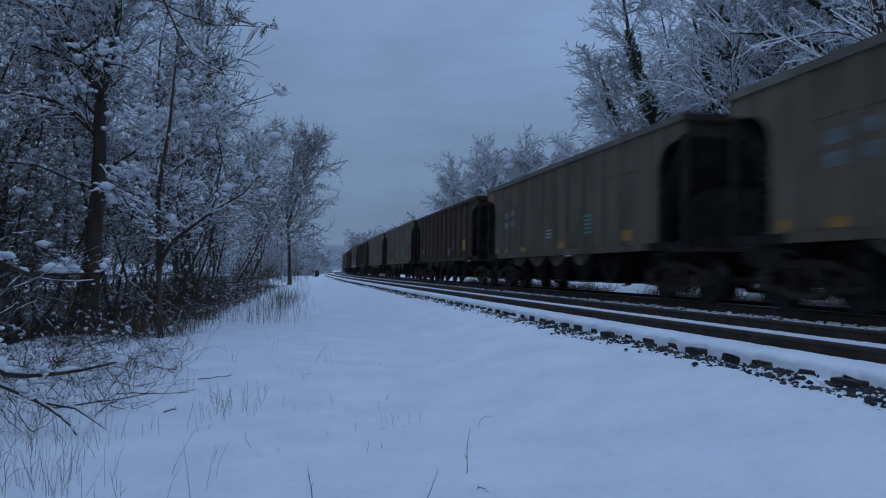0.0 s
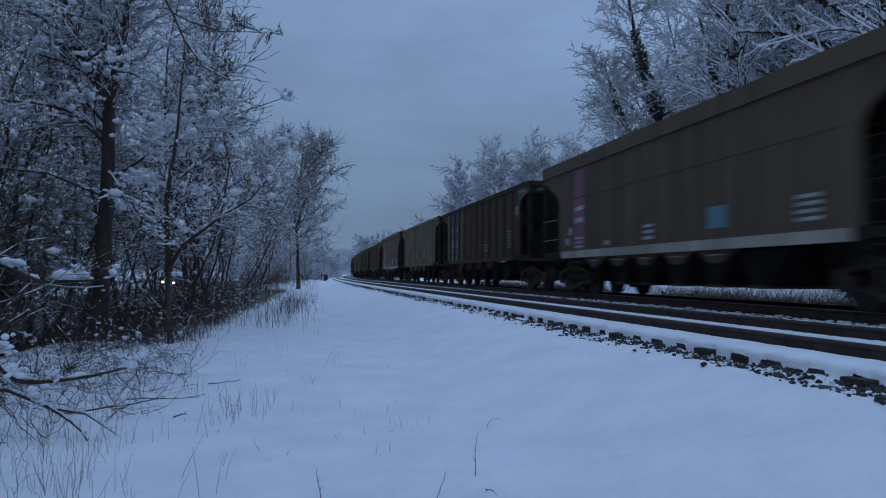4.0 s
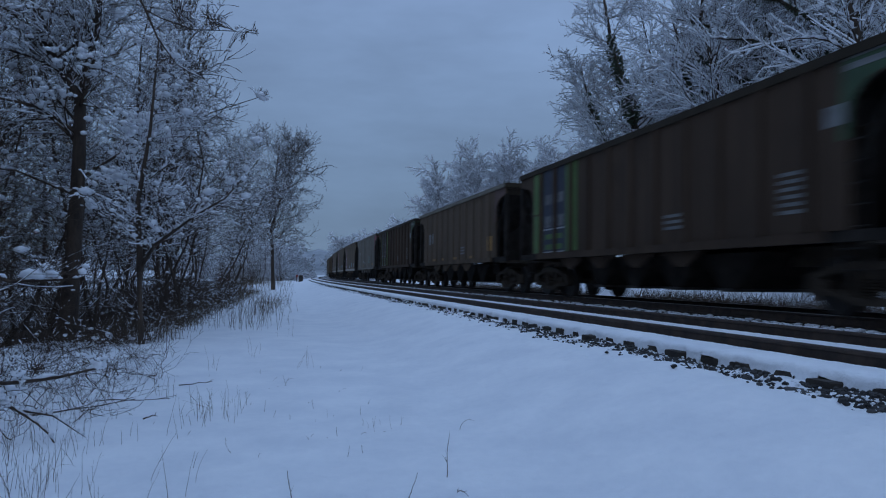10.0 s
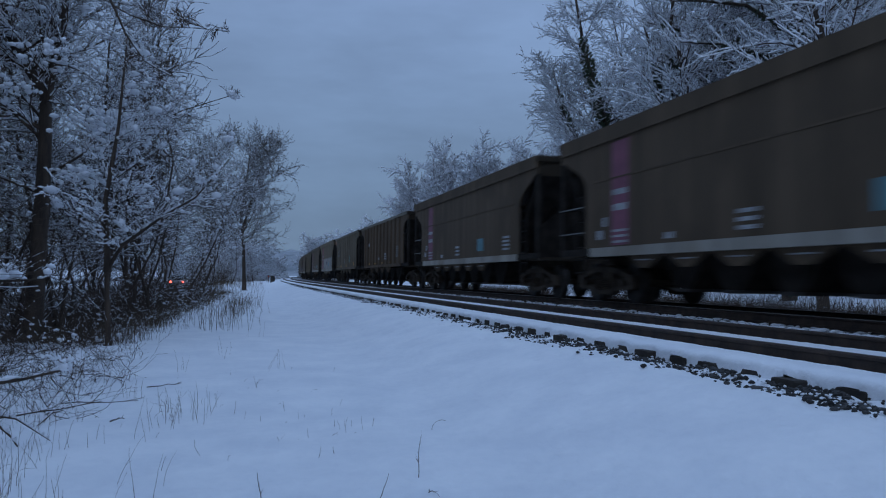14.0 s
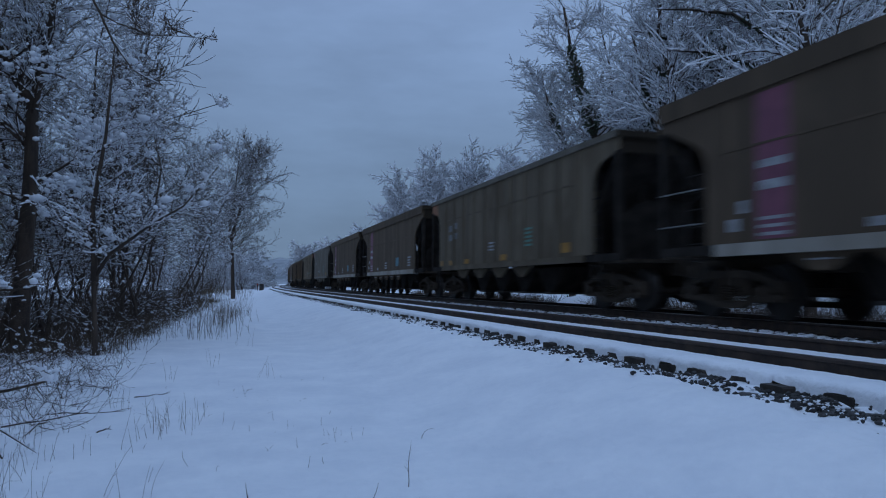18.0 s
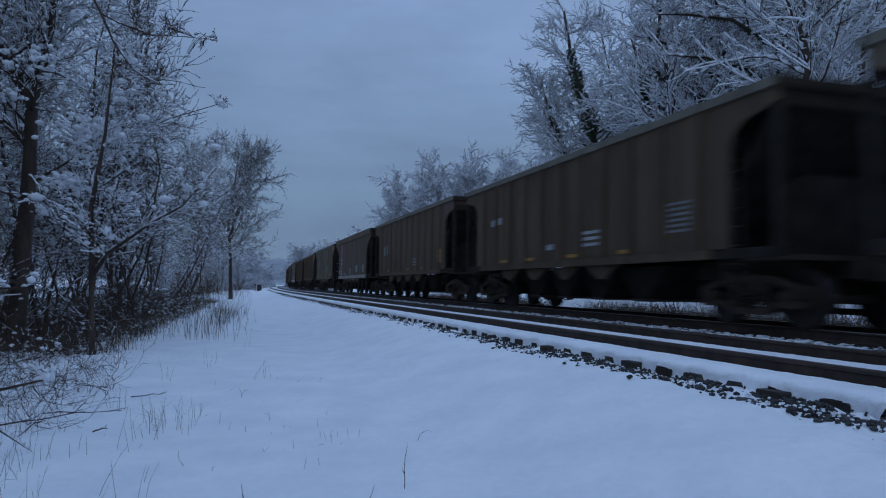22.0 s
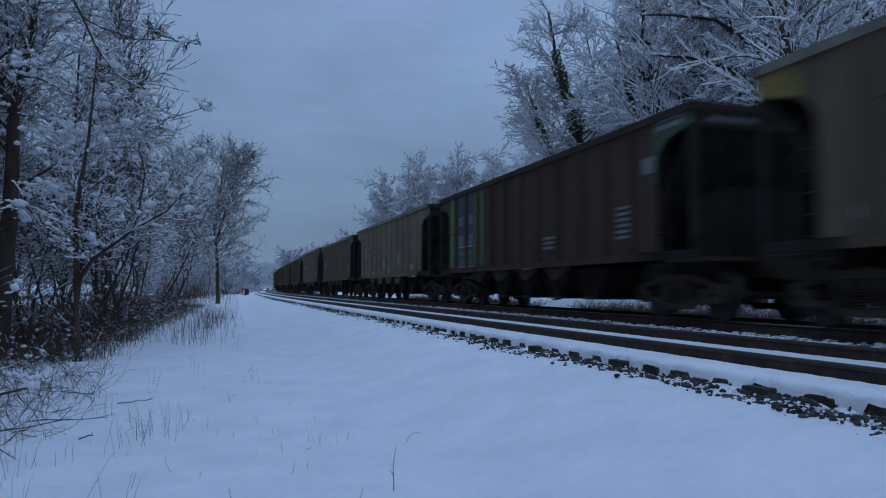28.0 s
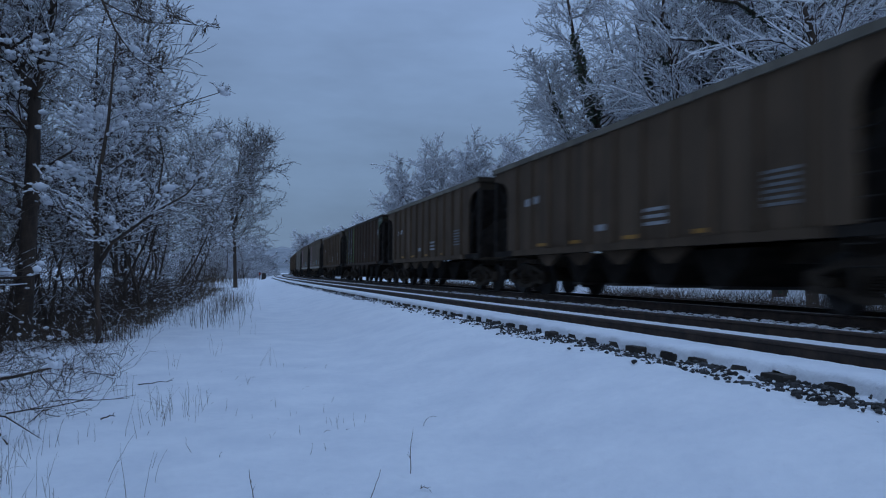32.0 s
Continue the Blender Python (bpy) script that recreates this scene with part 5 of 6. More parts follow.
def build_right_wood():
    a = put(tree(31, "tall ivy-clad tree behind the line, snowy boughs", [([(0, 0, 0), (0.1, 0, 4), (-0.3, 0, 8.4), (-0.9, 0, 10.6), (-2.0, 0, 13.8), (-2.6, 0, 17.0)], 0.30, 30, 3.8, 0.3)], fat=0.034, share=1.0, pillows=60, pillow=(0.04, 0.10), lift=0.035, ivy=2600, lean=(-0.3, 0, 0.2), kids=(0, 1.7, 1.2), rmin=0.008, fan=(0.45, 1.05), curl=0.85), 20.75, 37.5, 0)
    b = put(tree(32, "slim ivy-clad tree with a fan of snowy twigs", [([(0, 0, 0), (0.1, 0, 5), (-0.3, 0, 8.6), (-1.2, 0, 10.6), (-1.9, 0, 13.0)], 0.17, 36, 3.5, 0.30)], fat=0.032, share=1.0, pillows=50, pillow=(0.04, 0.09), lift=0.025, ivy=1300, lean=(-0.8, 0, 0.1), kids=(0, 1.7, 1.2), rmin=0.008, fan=(0.45, 1.05), curl=0.85), 18.9, 38, 0)
    c = put(tree(33, "large tree with long snow-laden boughs", [([(0, 0, 0), (0.1, 0.1, 5), (0.4, 0, 10), (0.2, 0, 17)], 0.24, 24, 4.4, 0.34), ([(0.4, 0, 9.5), (0.0, -0.2, 10.8), (-1.6, -0.3, 12.0), (-3.4, -0.4, 12.3), (-4.6, -0.4, 12.4)], 0.11, 9, 1.6, 0.25), ([(0.3, 0, 8.4), (-0.8, -0.3, 9.8), (-2.6, -0.5, 10.4), (-4.2, -0.5, 10.6)], 0.09, 9, 1.5, 0.25)], fat=0.046, share=1.0, pillows=130, pillow=(0.05, 0.12), flat=0.75, lift=0.02, ivy=1500, kids=(0, 1.6, 1.0), rmin=0.009, curl=0.8), 22.6, 30, 0)
    d = put(tree(34, "tall slender tree with snowy upper twigs", [(crooked(12, 18.5, 0.5), 0.17, 24, 4.4, 0.32), (crooked(13, 15, 0.4, (0.4, 0)), 0.11, 14, 3.4, 0.35)], top=3, kids=(0, 1.7, 0.9), fat=0.044, share=0.95, pillows=70, pillow=(0.04, 0.10), lift=0.04, rmin=0.009, fan=(0.4, 1.0), curl=0.85), 24.5, 30, 0)
    h = put(tree(36, "dark ivy-choked tree under snow", [(crooked(14, 15.5, 0.4), 0.22, 28, 4.2, 0.3)], top=3, kids=(0, 1.7, 0.9), fat=0.048, share=1.0, pillows=110, pillow=(0.05, 0.12), flat=0.7, lift=0.01, rmin=0.009, ivy=2600, fan=(0.4, 1.0), curl=0.85), 22.0, 35, 0)
    for ob, lat, y, turn in [(c, 24.2, 36, 40), (d, 22.4, 26, 200), (c, 21.0, 24, 330), (d, 26.5, 37, 120), (h, 26.5, 33, 150), (c, 26.0, 27, 20), (d, 18.9, 20, 40), (d, 24.0, 22, 290), (h, 28.0, 41, 10), (d, 24.5, 42, 330), (h, 22.5, 18.5, 130), (d, 29, 30, 60), (h, 24.0, 39.5, 180), (d, 21.6, 33, 250), (h, 31, 36, 190), (d, 20.0, 29, 10), (h, 24.6, 31.5, 260), (h, 27.5, 25, 80), (d, 31, 45, 200), (h, 33, 31, 20)]:
        again(ob, lat, y, turn)
    f = put(tree(35, "round-crowned distant tree, fine twigs pale with snow", [([(0, 0, 0), (0.2, 0, 6), (0, 0, 12), (0.1, 0, 20)], 0.24, 40, 6.4, 0.40), ([(0.1, 0, 8), (1.0, 0.4, 13), (1.7, 0.6, 18.0)], 0.13, 20, 5.0, 0.15), ([(0.1, 0, 8), (-1.0, -0.4, 13), (-1.8, -0.5, 17.5)], 0.13, 20, 5.0, 0.15)], top=3, kids=(0, 1.5, 0.9), flat=0.1, fat=0.085, share=1.0, pillows=0, lift=0.03, rmin=0.020, fan=(0.35, 0.9), curl=0.9), 28.4, 108, 0)
    for lat, y, turn in [(23.8, 111, 60), (34.2, 106, 200), (39.4, 104, 300), (45, 100, 20), (37, 122, 60)]:
        again(f, lat, y, turn, -3.0 if lat < 24 else 0.0)
    q = put(tree(37, "small distant tree grey with snow", [([(0, 0, 0), (0.2, 0, 5), (0, 0, 12.5)], 0.2, 40, 5.0, 0.2)], top=2, kids=(0, 3.2), flat=0.15, fat=0.12, share=1.0, pillows=0, lift=0.02, rmin=0.03, fan=(0.45, 1.1), curl=1.6), 24, 160)
    for i in range(24):
        again(q, 10.5 + 1.0 * i, 172 + 9 * (i * 5 % 7), i * 47, -3.4 + 0.26 * i - 0.5 * (i * 3 % 4))
    # the hazy thicket that ends the field
    for i in range(10):
        again(q, -6.5 + 0.75 * i, 150 + 7 * (i * 3 % 5), i * 77, -5.2 - 0.7 * (i % 3))
    for i in range(10):
        again(q, -26 + 3.1 * i, 205 + 13 * (i % 3), i * 61, -7.5 if i % 5 else -2.5)
    for i in range(4):
        again(f, -22 - 7 * (i % 3), 150 + i * 45, i * 47)


# ---- brush, grass and weeds ----
def shrub(seed, label, stems, height, arch, fat, pillows, r=0.016, kids=(0, 1.0, 1.0), curl=2.2, thin=0.0026):
    rng = random.Random(seed)
    segs = {k: [] for k in range(6)}
    for _ in range(stems):
        az = rng.uniform(0, 2 * math.pi)
        d = Vector((math.cos(az) * arch, math.sin(az) * arch, 1))
        p = Vector((rng.gauss(0, 0.22), rng.gauss(0, 0.22), 0))
        sprout(rng, segs, p, d.normalized(), height * rng.uniform(0.6, 1.2), r * rng.uniform(0.6, 1.2), 1, 3, kids, -0.05 * arch, thin, (0.4, 1.0), curl)
    s = new("shrub")
    tagged(s, label, "shrub", "brush along the wood's edge")
    part("crown", tubes("crown", segs[1] + segs[2] + segs[3], TWIG, 3), TWIG, s)
    part("snow_cover", tubes("snow_cover", snow_on(rng, segs[1], 0.40, fat, True) + snow_on(rng, segs[2], 0.10, fat * 0.7, True), SNOW_LUMP, 3), SNOW_LUMP, s, "snow along the stems")["kind"] = "stuff"
    if pillows:
        part("snow_clumps", clumps(rng, segs[1] + segs[2], int(pillows * 1.4), 0.010, 0.042), SNOW_LUMP, s, "small pillows of snow", True)["kind"] = "stuff"
    return s


def build_brush():
    a = put(shrub(51, "tangled bare shrub with arching snowy stems", 9, 1.9, 0.9, 0.006, 12, kids=(0, 0.9, 0.7)), -3.6, 8.3, 0)
    b = put(shrub(52, "low bare thicket dusted with snow", 16, 0.85, 0.7, 0.007, 46, r=0.008), -3.3, 12.6, 0)
    c = put(shrub(53, "upright bare shrub with thin twigs", 14, 2.2, 0.35, 0.010, 45, r=0.011), -3.3, 24, 0)
    rng = random.Random(8)
    for i in range(4):
        y = 6.6 + i * 0.9
        again(a, -3.3 - 0.055 * (y - 6) - rng.uniform(0, 1.5), y + rng.uniform(-0.3, 0.3), rng.uniform(0, 360))
    for i in range(12):
        y = 13.6 + 34 * (i / 12) ** 1.05
        again(b, -2.5 + 0.024 * (y - 9) - rng.uniform(0, 0.9), y, rng.uniform(0, 360))
    for lat, y, turn in ((-3.05, 21.5, 30), (-3.3, 25, 190), (-2.5, 25, 300), (-1.75, 31, 80), (-3.6, 19.5, 130), (-2.9, 17.5, 60)):
        again(c, lat, y, turn)
    for i in range(10):
        y = 25 + 28 * (i / 10) ** 1.05
        lat = -3.0 + 0.022 * (y - 9) - rng.uniform(0, 2.2)
        if not road_gap(lat, y):
            again(c, lat, y, rng.uniform(0, 360))
    k = put(shrub(54, "tall dark thicket beyond the road", 20, 3.6, 0.35, 0.012, 20, r=0.022, kids=(0, 1.2, 0.7)), -22.5, 14, 0)
    for i in range(16):
        again(k, rng.uniform(-24.5, -21.5), 10 + i * 4.8, rng.uniform(0, 360))
    for i in range(10):
        lat, y = rng.uniform(-9.0, 0.5), 70 + i * 7 + rng.uniform(-2, 2)
        if not road_gap(lat, y):
            again(k, lat, y, rng.uniform(0, 360))
    # brush on the bank beyond the line
    for i in range(16):
        if not 25 < 3 + i * 3.0 < 31:
            again(b, 14.0 + rng.uniform(0, 2.4), 3 + i * 3.0, rng.uniform(0, 360))
    # dark tangle of thin stems filling the wood
    v = put(shrub(55, "tall tangle of thin dark stems in the wood", 24, 3.6, 0.55, 0.005, 8, r=0.010, kids=(0, 1.1, 0.6)), -5.6, 14.5, 0)
    for i in range(12):
        y = 16 + 28 * (i / 12) ** 1.1
        lat = rng.uniform(-6.8, -3.2) + 0.012 * (y - 12)
        if not -0.24 < (lat + bend(y)) / y < -0.12:
            again(v, lat, y, rng.uniform(0, 360), 0.25)
    for lat, y in ((-5.5, 15.0), (-5.2, 11.0), (-6.4, 12.2), (-7.4, 13.5), (-6.0, 16.0), (-7.6, 16.5), (-5.8, 9.6)):
        again(v, lat, y, rng.uniform(0, 360), 0.2)
    # thin arching canes lying over the snow
    w = put(shrub(56, "low bare arching canes over the snow", 5, 1.0, 1.5, 0.003, 0, r=0.0042, kids=(0, 0.7, 0.5), curl=3.4, thin=0.0015), -1.95, 8.6, 0)
    for lat, y in ((-1.35, 8.6), (-1.5, 9.4), (-1.6, 7.5), (-1.4, 7.0), (-1.9, 8.2), (-1.55, 10.8), (-1.75, 8.9), (-1.6, 8.2), (-1.8, 7.1), (-2.15, 10.6), (-1.75, 10.2), (-2.3, 9.6), (-2.2, 7.7), (-2.1, 6.2), (-1.9, 5.6), (-1.75, 6.5)):
        again(w, lat, y, rng.uniform(0, 360))
    for lat, y in ((-2.7, 8.8), (-3.2, 7.6)):
        again(b, lat, y, rng.uniform(0, 360))
    # a broken branch that lies arching on the snow
    put(tree(61, "broken branch under thick snow, arching to the ground",
             [([(0, 0, 0), (0.1, -0.05, 0.5), (0.28, -0.1, 0.72), (0.62, -0.2, 0.46), (1.05, -0.27, 0.50), (1.45, -0.35, 0.60)], 0.030, 4, 0.4, 0.35),
              ([(0, 0, 0), (0.15, -0.05, 0.40), (0.5, -0.15, 0.42), (0.84, -0.21, 0.28), (1.04, -0.25, 0.14), (1.15, -0.32, 0.0)], 0.019, 2, 0.3, 0.3),
              ([(0.84, -0.21, 0.28), (1.08, -0.25, 0.24), (1.31, -0.3, 0.09)], 0.009, 0, 0.25, 0.3)],
             fat=0.012, share=0.7, pillows=30, pillow=(0.02, 0.05), kids=(0, 0.8, 0.6), lift=-0.03, group="brush along the wood's edge", drifts=(((0.42, -0.12, 0.72), 0.06, 16), ((0.60, -0.18, 0.52), 0.05, 8), ((0.2, -0.08, 0.66), 0.06, 8), ((0.35, -0.1, 0.46), 0.05, 6)), name="fallen_branch", category="branch"), -2.56, 5.9, 0, 0.05)


def build_grass():
    """Tall dead grass along the foot of the wood and under the bank beyond the line."""
    rng = random.Random(21)
    rows = []

    def blade(a, y, h, thin=1.0):
        p = Vector((a + bend(y), y, ground_z(a, y) - 0.02))
        l1 = Vector((rng.gauss(0, 0.16), rng.gauss(0, 0.16), 1)) * h * 0.6
        l2 = l1 * 0.6 + Vector((rng.gauss(0, 0.22), rng.gauss(0, 0.22), -0.05)) * h
        q = p + l1
        w = rng.uniform(0.002, 0.0042) * thin
        rows.extend([(*p, *q, w, w * 0.8), (*q, *(q + l2), w * 0.8, w * 0.25)])

    for _ in range(3800):
        y = 13.4 + 37 * rng.random() ** 1.3
        a = -1.95 + 0.030 * (y - 9) - abs(rng.gauss(0, 0.9)) + rng.gauss(0, 0.2)
        h = rng.uniform(0.2, 0.85) * (0.62 + 0.7 * noise.noise((a * 0.9, y * 0.5, 2)))
        if h > 0.1:
            blade(a, y, h)
    for _ in range(1500):
        y = 52 + 60 * rng.random()
        a = -4.5 + rng.gauss(0, 2.6)
        if a < 1.6:
            p = Vector((a + bend(y), y, ground_z(a, y) - 0.02))
            q = p + Vector((rng.gauss(0, 0.1), rng.gauss(0, 0.1), rng.uniform(0.3, 0.9)))
            rows.append((*p, *q, 0.010, 0.004))
    for _ in range(230):
        # fine dead grass between the brush and the open snow
        y = 3.5 + 4.2 * rng.random()
        blade(-1.05 - 0.10 * (y - 3.5) - abs(rng.gauss(0, 0.55)), y, rng.uniform(0.06, 0.26), 0.42)
    for _ in range(26):
        blade(-0.45 + rng.gauss(0, 0.10), 6.5 + rng.gauss(0, 0.25), rng.uniform(0.10, 0.30), 0.5)
    for _ in range(380):
        y = 16 + 16 * rng.random()
        blade(-0.9 + 0.045 * (y - 9) + rng.gauss(0, 0.35), y, rng.uniform(0.25, 0.9))
    for _ in range(6500):
        y = 2 + 52 * rng.random() ** 1.3
        if 25.8 < y < 30.4:
            continue
        blade(13.2 + abs(rng.gauss(0, 1.3)), y, rng.uniform(0.2, 0.75))
    stems = []
    for _ in range(7500):
        y = 14.2 + 30 * rng.random() ** 1.25
        a = -2.9 + 0.03 * (y - 9) - 4.4 * rng.random() ** 1.1
        h = 0.75 + 0.6 * noise.noise((a * 0.8, y * 0.5, 6))
        p = Vector((a + bend(y), y, ground_z(a, y) - 0.02))
        d = Vector((rng.gauss(0, 0.45), rng.gauss(0, 0.45), rng.uniform(0.4, 1))).normalized() * rng.uniform(0.3, 0.95) * h
        w = rng.uniform(0.0035, 0.0075)
        stems.append((*p, *(p + d), w, w * 0.4))
    tagged(new("undergrowth", tubes("undergrowth", stems, UNDERGROWTH, 3)), "dense brown undergrowth on the floor of the wood", "brush", kind="stuff")
    stems = []
    for _ in range(15000):
        y = 1 + 54 * rng.random() ** 1.25
        if 25.8 < y < 30.4:
            continue
        a = 13.3 + abs(rng.gauss(0, 1.1))
        p = Vector((a + bend(y), y, ground_z(a, y) - 0.02 + rng.uniform(0, 0.25)))
        d = Vector((rng.gauss(0, 0.5), rng.gauss(0, 0.7), rng.uniform(0.2, 1))).normalized() * rng.uniform(0.25, 0.8)
        w = rng.uniform(0.004, 0.009)
        stems.append((*p, *(p + d), w, w * 0.4))
    tagged(new("bank_brush", tubes("bank_brush", stems, TWIG, 3)), "dark tangle of low brush on the bank beyond the line", "brush", kind="stuff")
    ob = new("dry_grass", tubes("dry_grass", rows, DRY_GRASS, 3))
    tagged(ob, "tall tan dead grass along the foot of the wood", "dry grass", kind="stuff")


def weed(lat, y, h, seed, tilt=0.12, twigs=3, r=0.0026, droop=False, label="dry brown weed stalk standing in the snow"):
    rng = random.Random(seed)
    p, m, n = Vector((0, 0, 0)), Mesh(), 5
    d = Vector((rng.gauss(0, tilt), rng.gauss(0, tilt), 1)).normalized()
    pts, sprigs = [p], []
    for i in range(n):
        d = (d + Vector((rng.gauss(0, 0.10) + (0.22 if droop else 0), rng.gauss(0, 0.10), -0.6 * (i / n) if droop else 0))).normalized()
        p = p + d * h / n
        pts.append(p)
        if i >= 1:
            for _ in range(twigs):
                if rng.random() < 0.35:
                    e = (d + side_way(d, rng) * 0.7).normalized()
                    sprigs.append((i + 1, p + e * h * rng.uniform(0.08, 0.22)))
    rings = pipe(m, pts, [r * (1 - 0.6 * i / n) for i in range(n + 1)], 4)
    for i, tip in sprigs:
        # a side sprig tapers from the stem's own corners to its tip
        k, base = len(m.v), rings[i]
        j = rng.randrange(4)
        a, b, c = base + j, base + (j + 1) % 4, base + (j + 2) % 4
        m.v.append(tuple(tip))
        m.f += [(a, b, k), (b, c, k), (c, a, k)]
    ob = new("weed", m.data("weed", WEED))
    ob.matrix_basis = pose(lat + bend(y), y, ground_z(lat, y) - 0.015)
    tagged(ob, label, "weed", "dry weeds in the snow")
    return ob


def build_weeds():
    weed(1.08, 4.27, 0.27, 1, 0.04, 4, 0.0030)
    weed(0.74, 3.80, 0.20, 2, 0.10, 2)
    weed(0.15, 3.93, 0.19, 3, 0.03, 3, 0.0030)
    weed(1.48, 5.50, 0.17, 4, 0.10, 0, 0.0020, True)
    weed(1.07, 3.98, 0.13, 5, 0.6, 3, 0.0034, True, "short curled stalk lying on the snow")
    rng = random.Random(31)
    for lat, y, n, h in ((0.97, 5.68, 5, 0.11), (0.72, 6.0, 2, 0.12), (0.48, 6.43, 2, 0.13), (-0.41, 6.51, 11, 0.27), (-0.62, 5.77, 3, 0.32), (-0.9, 5.6, 3, 0.2), (0.08, 6.19, 3, 0.10),
                         (0.46, 5.1, 3, 0.08), (0.48, 9.53, 5, 0.24), (-0.25, 11.23, 4, 0.30), (0.22, 14.45, 4, 0.34), (-1.2, 5.2, 10, 0.22), (-1.7, 5.0, 14, 0.30), (-1.35, 4.6, 14, 0.30), (-1.15, 4.2, 12, 0.26), (-0.9, 3.9, 9, 0.22), (-1.8, 5.8, 9, 0.3),
                         (-0.55, 4.2, 5, 0.28), (-1.5, 6.6, 8, 0.3), (-1.0, 7.6, 7, 0.32), (-1.6, 8.6, 9, 0.4), (-0.8, 9.4, 4, 0.28), (0.2, 8.0, 2, 0.13), (-0.1, 7.3, 2, 0.15), (-0.3, 4.9, 2, 0.13)):
        for _ in range(n):
            weed(lat + rng.gauss(0, 0.14), y + rng.gauss(0, 0.2), h * rng.uniform(0.55, 1.2), rng.randrange(9999), 0.16, rng.choice((0, 1, 2, 3)), rng.uniform(0.0009, 0.0017), rng.random() < 0.06)
    for _ in range(34):
        # short broken tips that just clear the snow
        y = rng.uniform(4.0, 9.5)
        weed(rng.uniform(-0.9, 1.0) + 0.05 * (y - 6), y, rng.uniform(0.03, 0.085), rng.randrange(9999), 0.5, 2, 0.0015, rng.random() < 0.5, "short dry tip just clearing the snow")


def build_twigs():
    """Broken twigs lying on the snow."""
    for lat, y, length, turn, r in ((-0.92, 8.1, 0.34, 8, 0.006), (-0.98, 6.3, 0.12, 35, 0.007), (-1.55, 7.3, 0.75, -18, 0.006), (-1.25, 8.9, 0.6, 160, 0.005), (-1.9, 6.6, 0.8, 12, 0.008)):
        rng, rows, p = random.Random(int(y * 10)), [], Vector((0, 0, 0.012))
        for i in range(5):
            q = p + Vector((length / 5, rng.gauss(0, length * 0.025), rng.gauss(0.006, 0.012)))
            rows.append((*p, *q, r * (1 - 0.13 * i), r * (1 - 0.13 * (i + 1))))
            if i in (1, 3):
                rows.append((*q, *(q + Vector((length * 0.18, rng.choice((-1, 1)) * length * 0.14, 0.02))), r * 0.5, r * 0.3))
            p = q
        ob = new("twig", tubes("twig", rows, TWIG, 5))
        ob.matrix_basis = pose(lat + bend(y), y, ground_z(lat, y) + 0.01, 0, 0, turn)
        tagged(ob, "broken dark twig lying on the snow", "twig", "fallen twigs on the snow")


build_left_wood()
build_twigs()
build_right_wood()
build_brush()
build_grass()
build_weeds()


# ---- distance ----
# hill colour holds distance haze as well as snow patches
HILL = surface("wooded_hill", (0.16, 0.175, 0.19), (0.42, 0.44, 0.47), 0.035, 0.95, bump=0, fine=0.4, stretch=(1, 1, 3))


def build_hills():
    for dist, h, seed, w0, w1 in ((620, 20, 1.0, -520, 260), (1150, 46, 5.0, -1100, 900)):
        m = Mesh()
        n = 160
        for j in range(4):
            for i in range(n + 1):
                x = w0 + (w1 - w0) * i / n
                k = noise.noise((x * 0.006, seed, 0)) * 0.35 + 0.85 + 0.10 * noise.noise((x * 0.06, seed, 3)) + 0.06 * noise.noise((x * 0.3, seed, 5))
                m.v.append((x, dist + j * 50 - 75, -4 + (0, 0.55, 0.85, 1.0)[j] * h * k))
        m.f = [(j * (n + 1) + i, j * (n + 1) + i + 1, (j + 1) * (n + 1) + i + 1, (j + 1) * (n + 1) + i) for j in range(3) for i in range(n)]
        tagged(new("backdrop", m.data("backdrop", HILL, True)), "far wooded hills under snow in the dusk", "hill", kind="structure")


build_hills()


# ---- the road behind the trees ----
def build_road():
    m = Mesh()
    ys = list(np.arange(-600, 40, 10.0)) + list(np.arange(40, 900, 8.0))
    for y in ys:
        for a, z in ((-20.2, 0.02), (-19.6, 0.05), (-7.6, 0.05), (-7.0, 0.02)):
            m.v.append((a + bend(y), y, road_rise(y) + z))
    m.f = [(j * 4 + i, j * 4 + i + 1, (j + 1) * 4 + i + 1, (j + 1) * 4 + i) for j in range(len(ys) - 1) for i in range(3)]
    tagged(new("road", m.data("road", ASPHALT, True)), "wet divided asphalt road with slush, behind the trees", "road", kind="structure")
    # guard rail between the lanes, capped with snow
    rail = new("guard_rail")
    tagged(rail, "steel guard rail between the lanes, capped with snow", "guard rail", kind="structure")
    beam, cap = Mesh(), Mesh()
    ys = list(np.arange(10, 150, 3.81))
    prof = [(-0.03, 0.42), (0.02, 0.46), (-0.02, 0.56), (0.02, 0.66), (-0.03, 0.70), (-0.05, 0.70), (-0.05, 0.42)]
    snow = [(-0.10, 0.70), (0.04, 0.70), (0.05, 0.74), (-0.02, 0.80), (-0.09, 0.75)]
    for m, pr in ((beam, prof), (cap, snow)):
        for y in ys:
            m.v += [(-15.6 + bend(y) + x, y, road_rise(y) + 0.55 + z) for x, z in pr]
        n = len(pr)
        m.f = [(j * n + i, j * n + (i + 1) % n, (j + 1) * n + (i + 1) % n, (j + 1) * n + i) for j in range(len(ys) - 1) for i in range(n)]
    part("beam", beam, RAIL_TOP, rail)
    part("snow_cap", cap, SNOW_LUMP, rail)
    post = Mesh().box(-0.06, 0.06, -0.05, 0.05, -0.9, 0.70).data("post", TIE_WOOD)
    for y in ys:
        part("post", post, TIE_WOOD, rail).location = (-15.72 + bend(y), y, road_rise(y) + 0.55)


build_road()


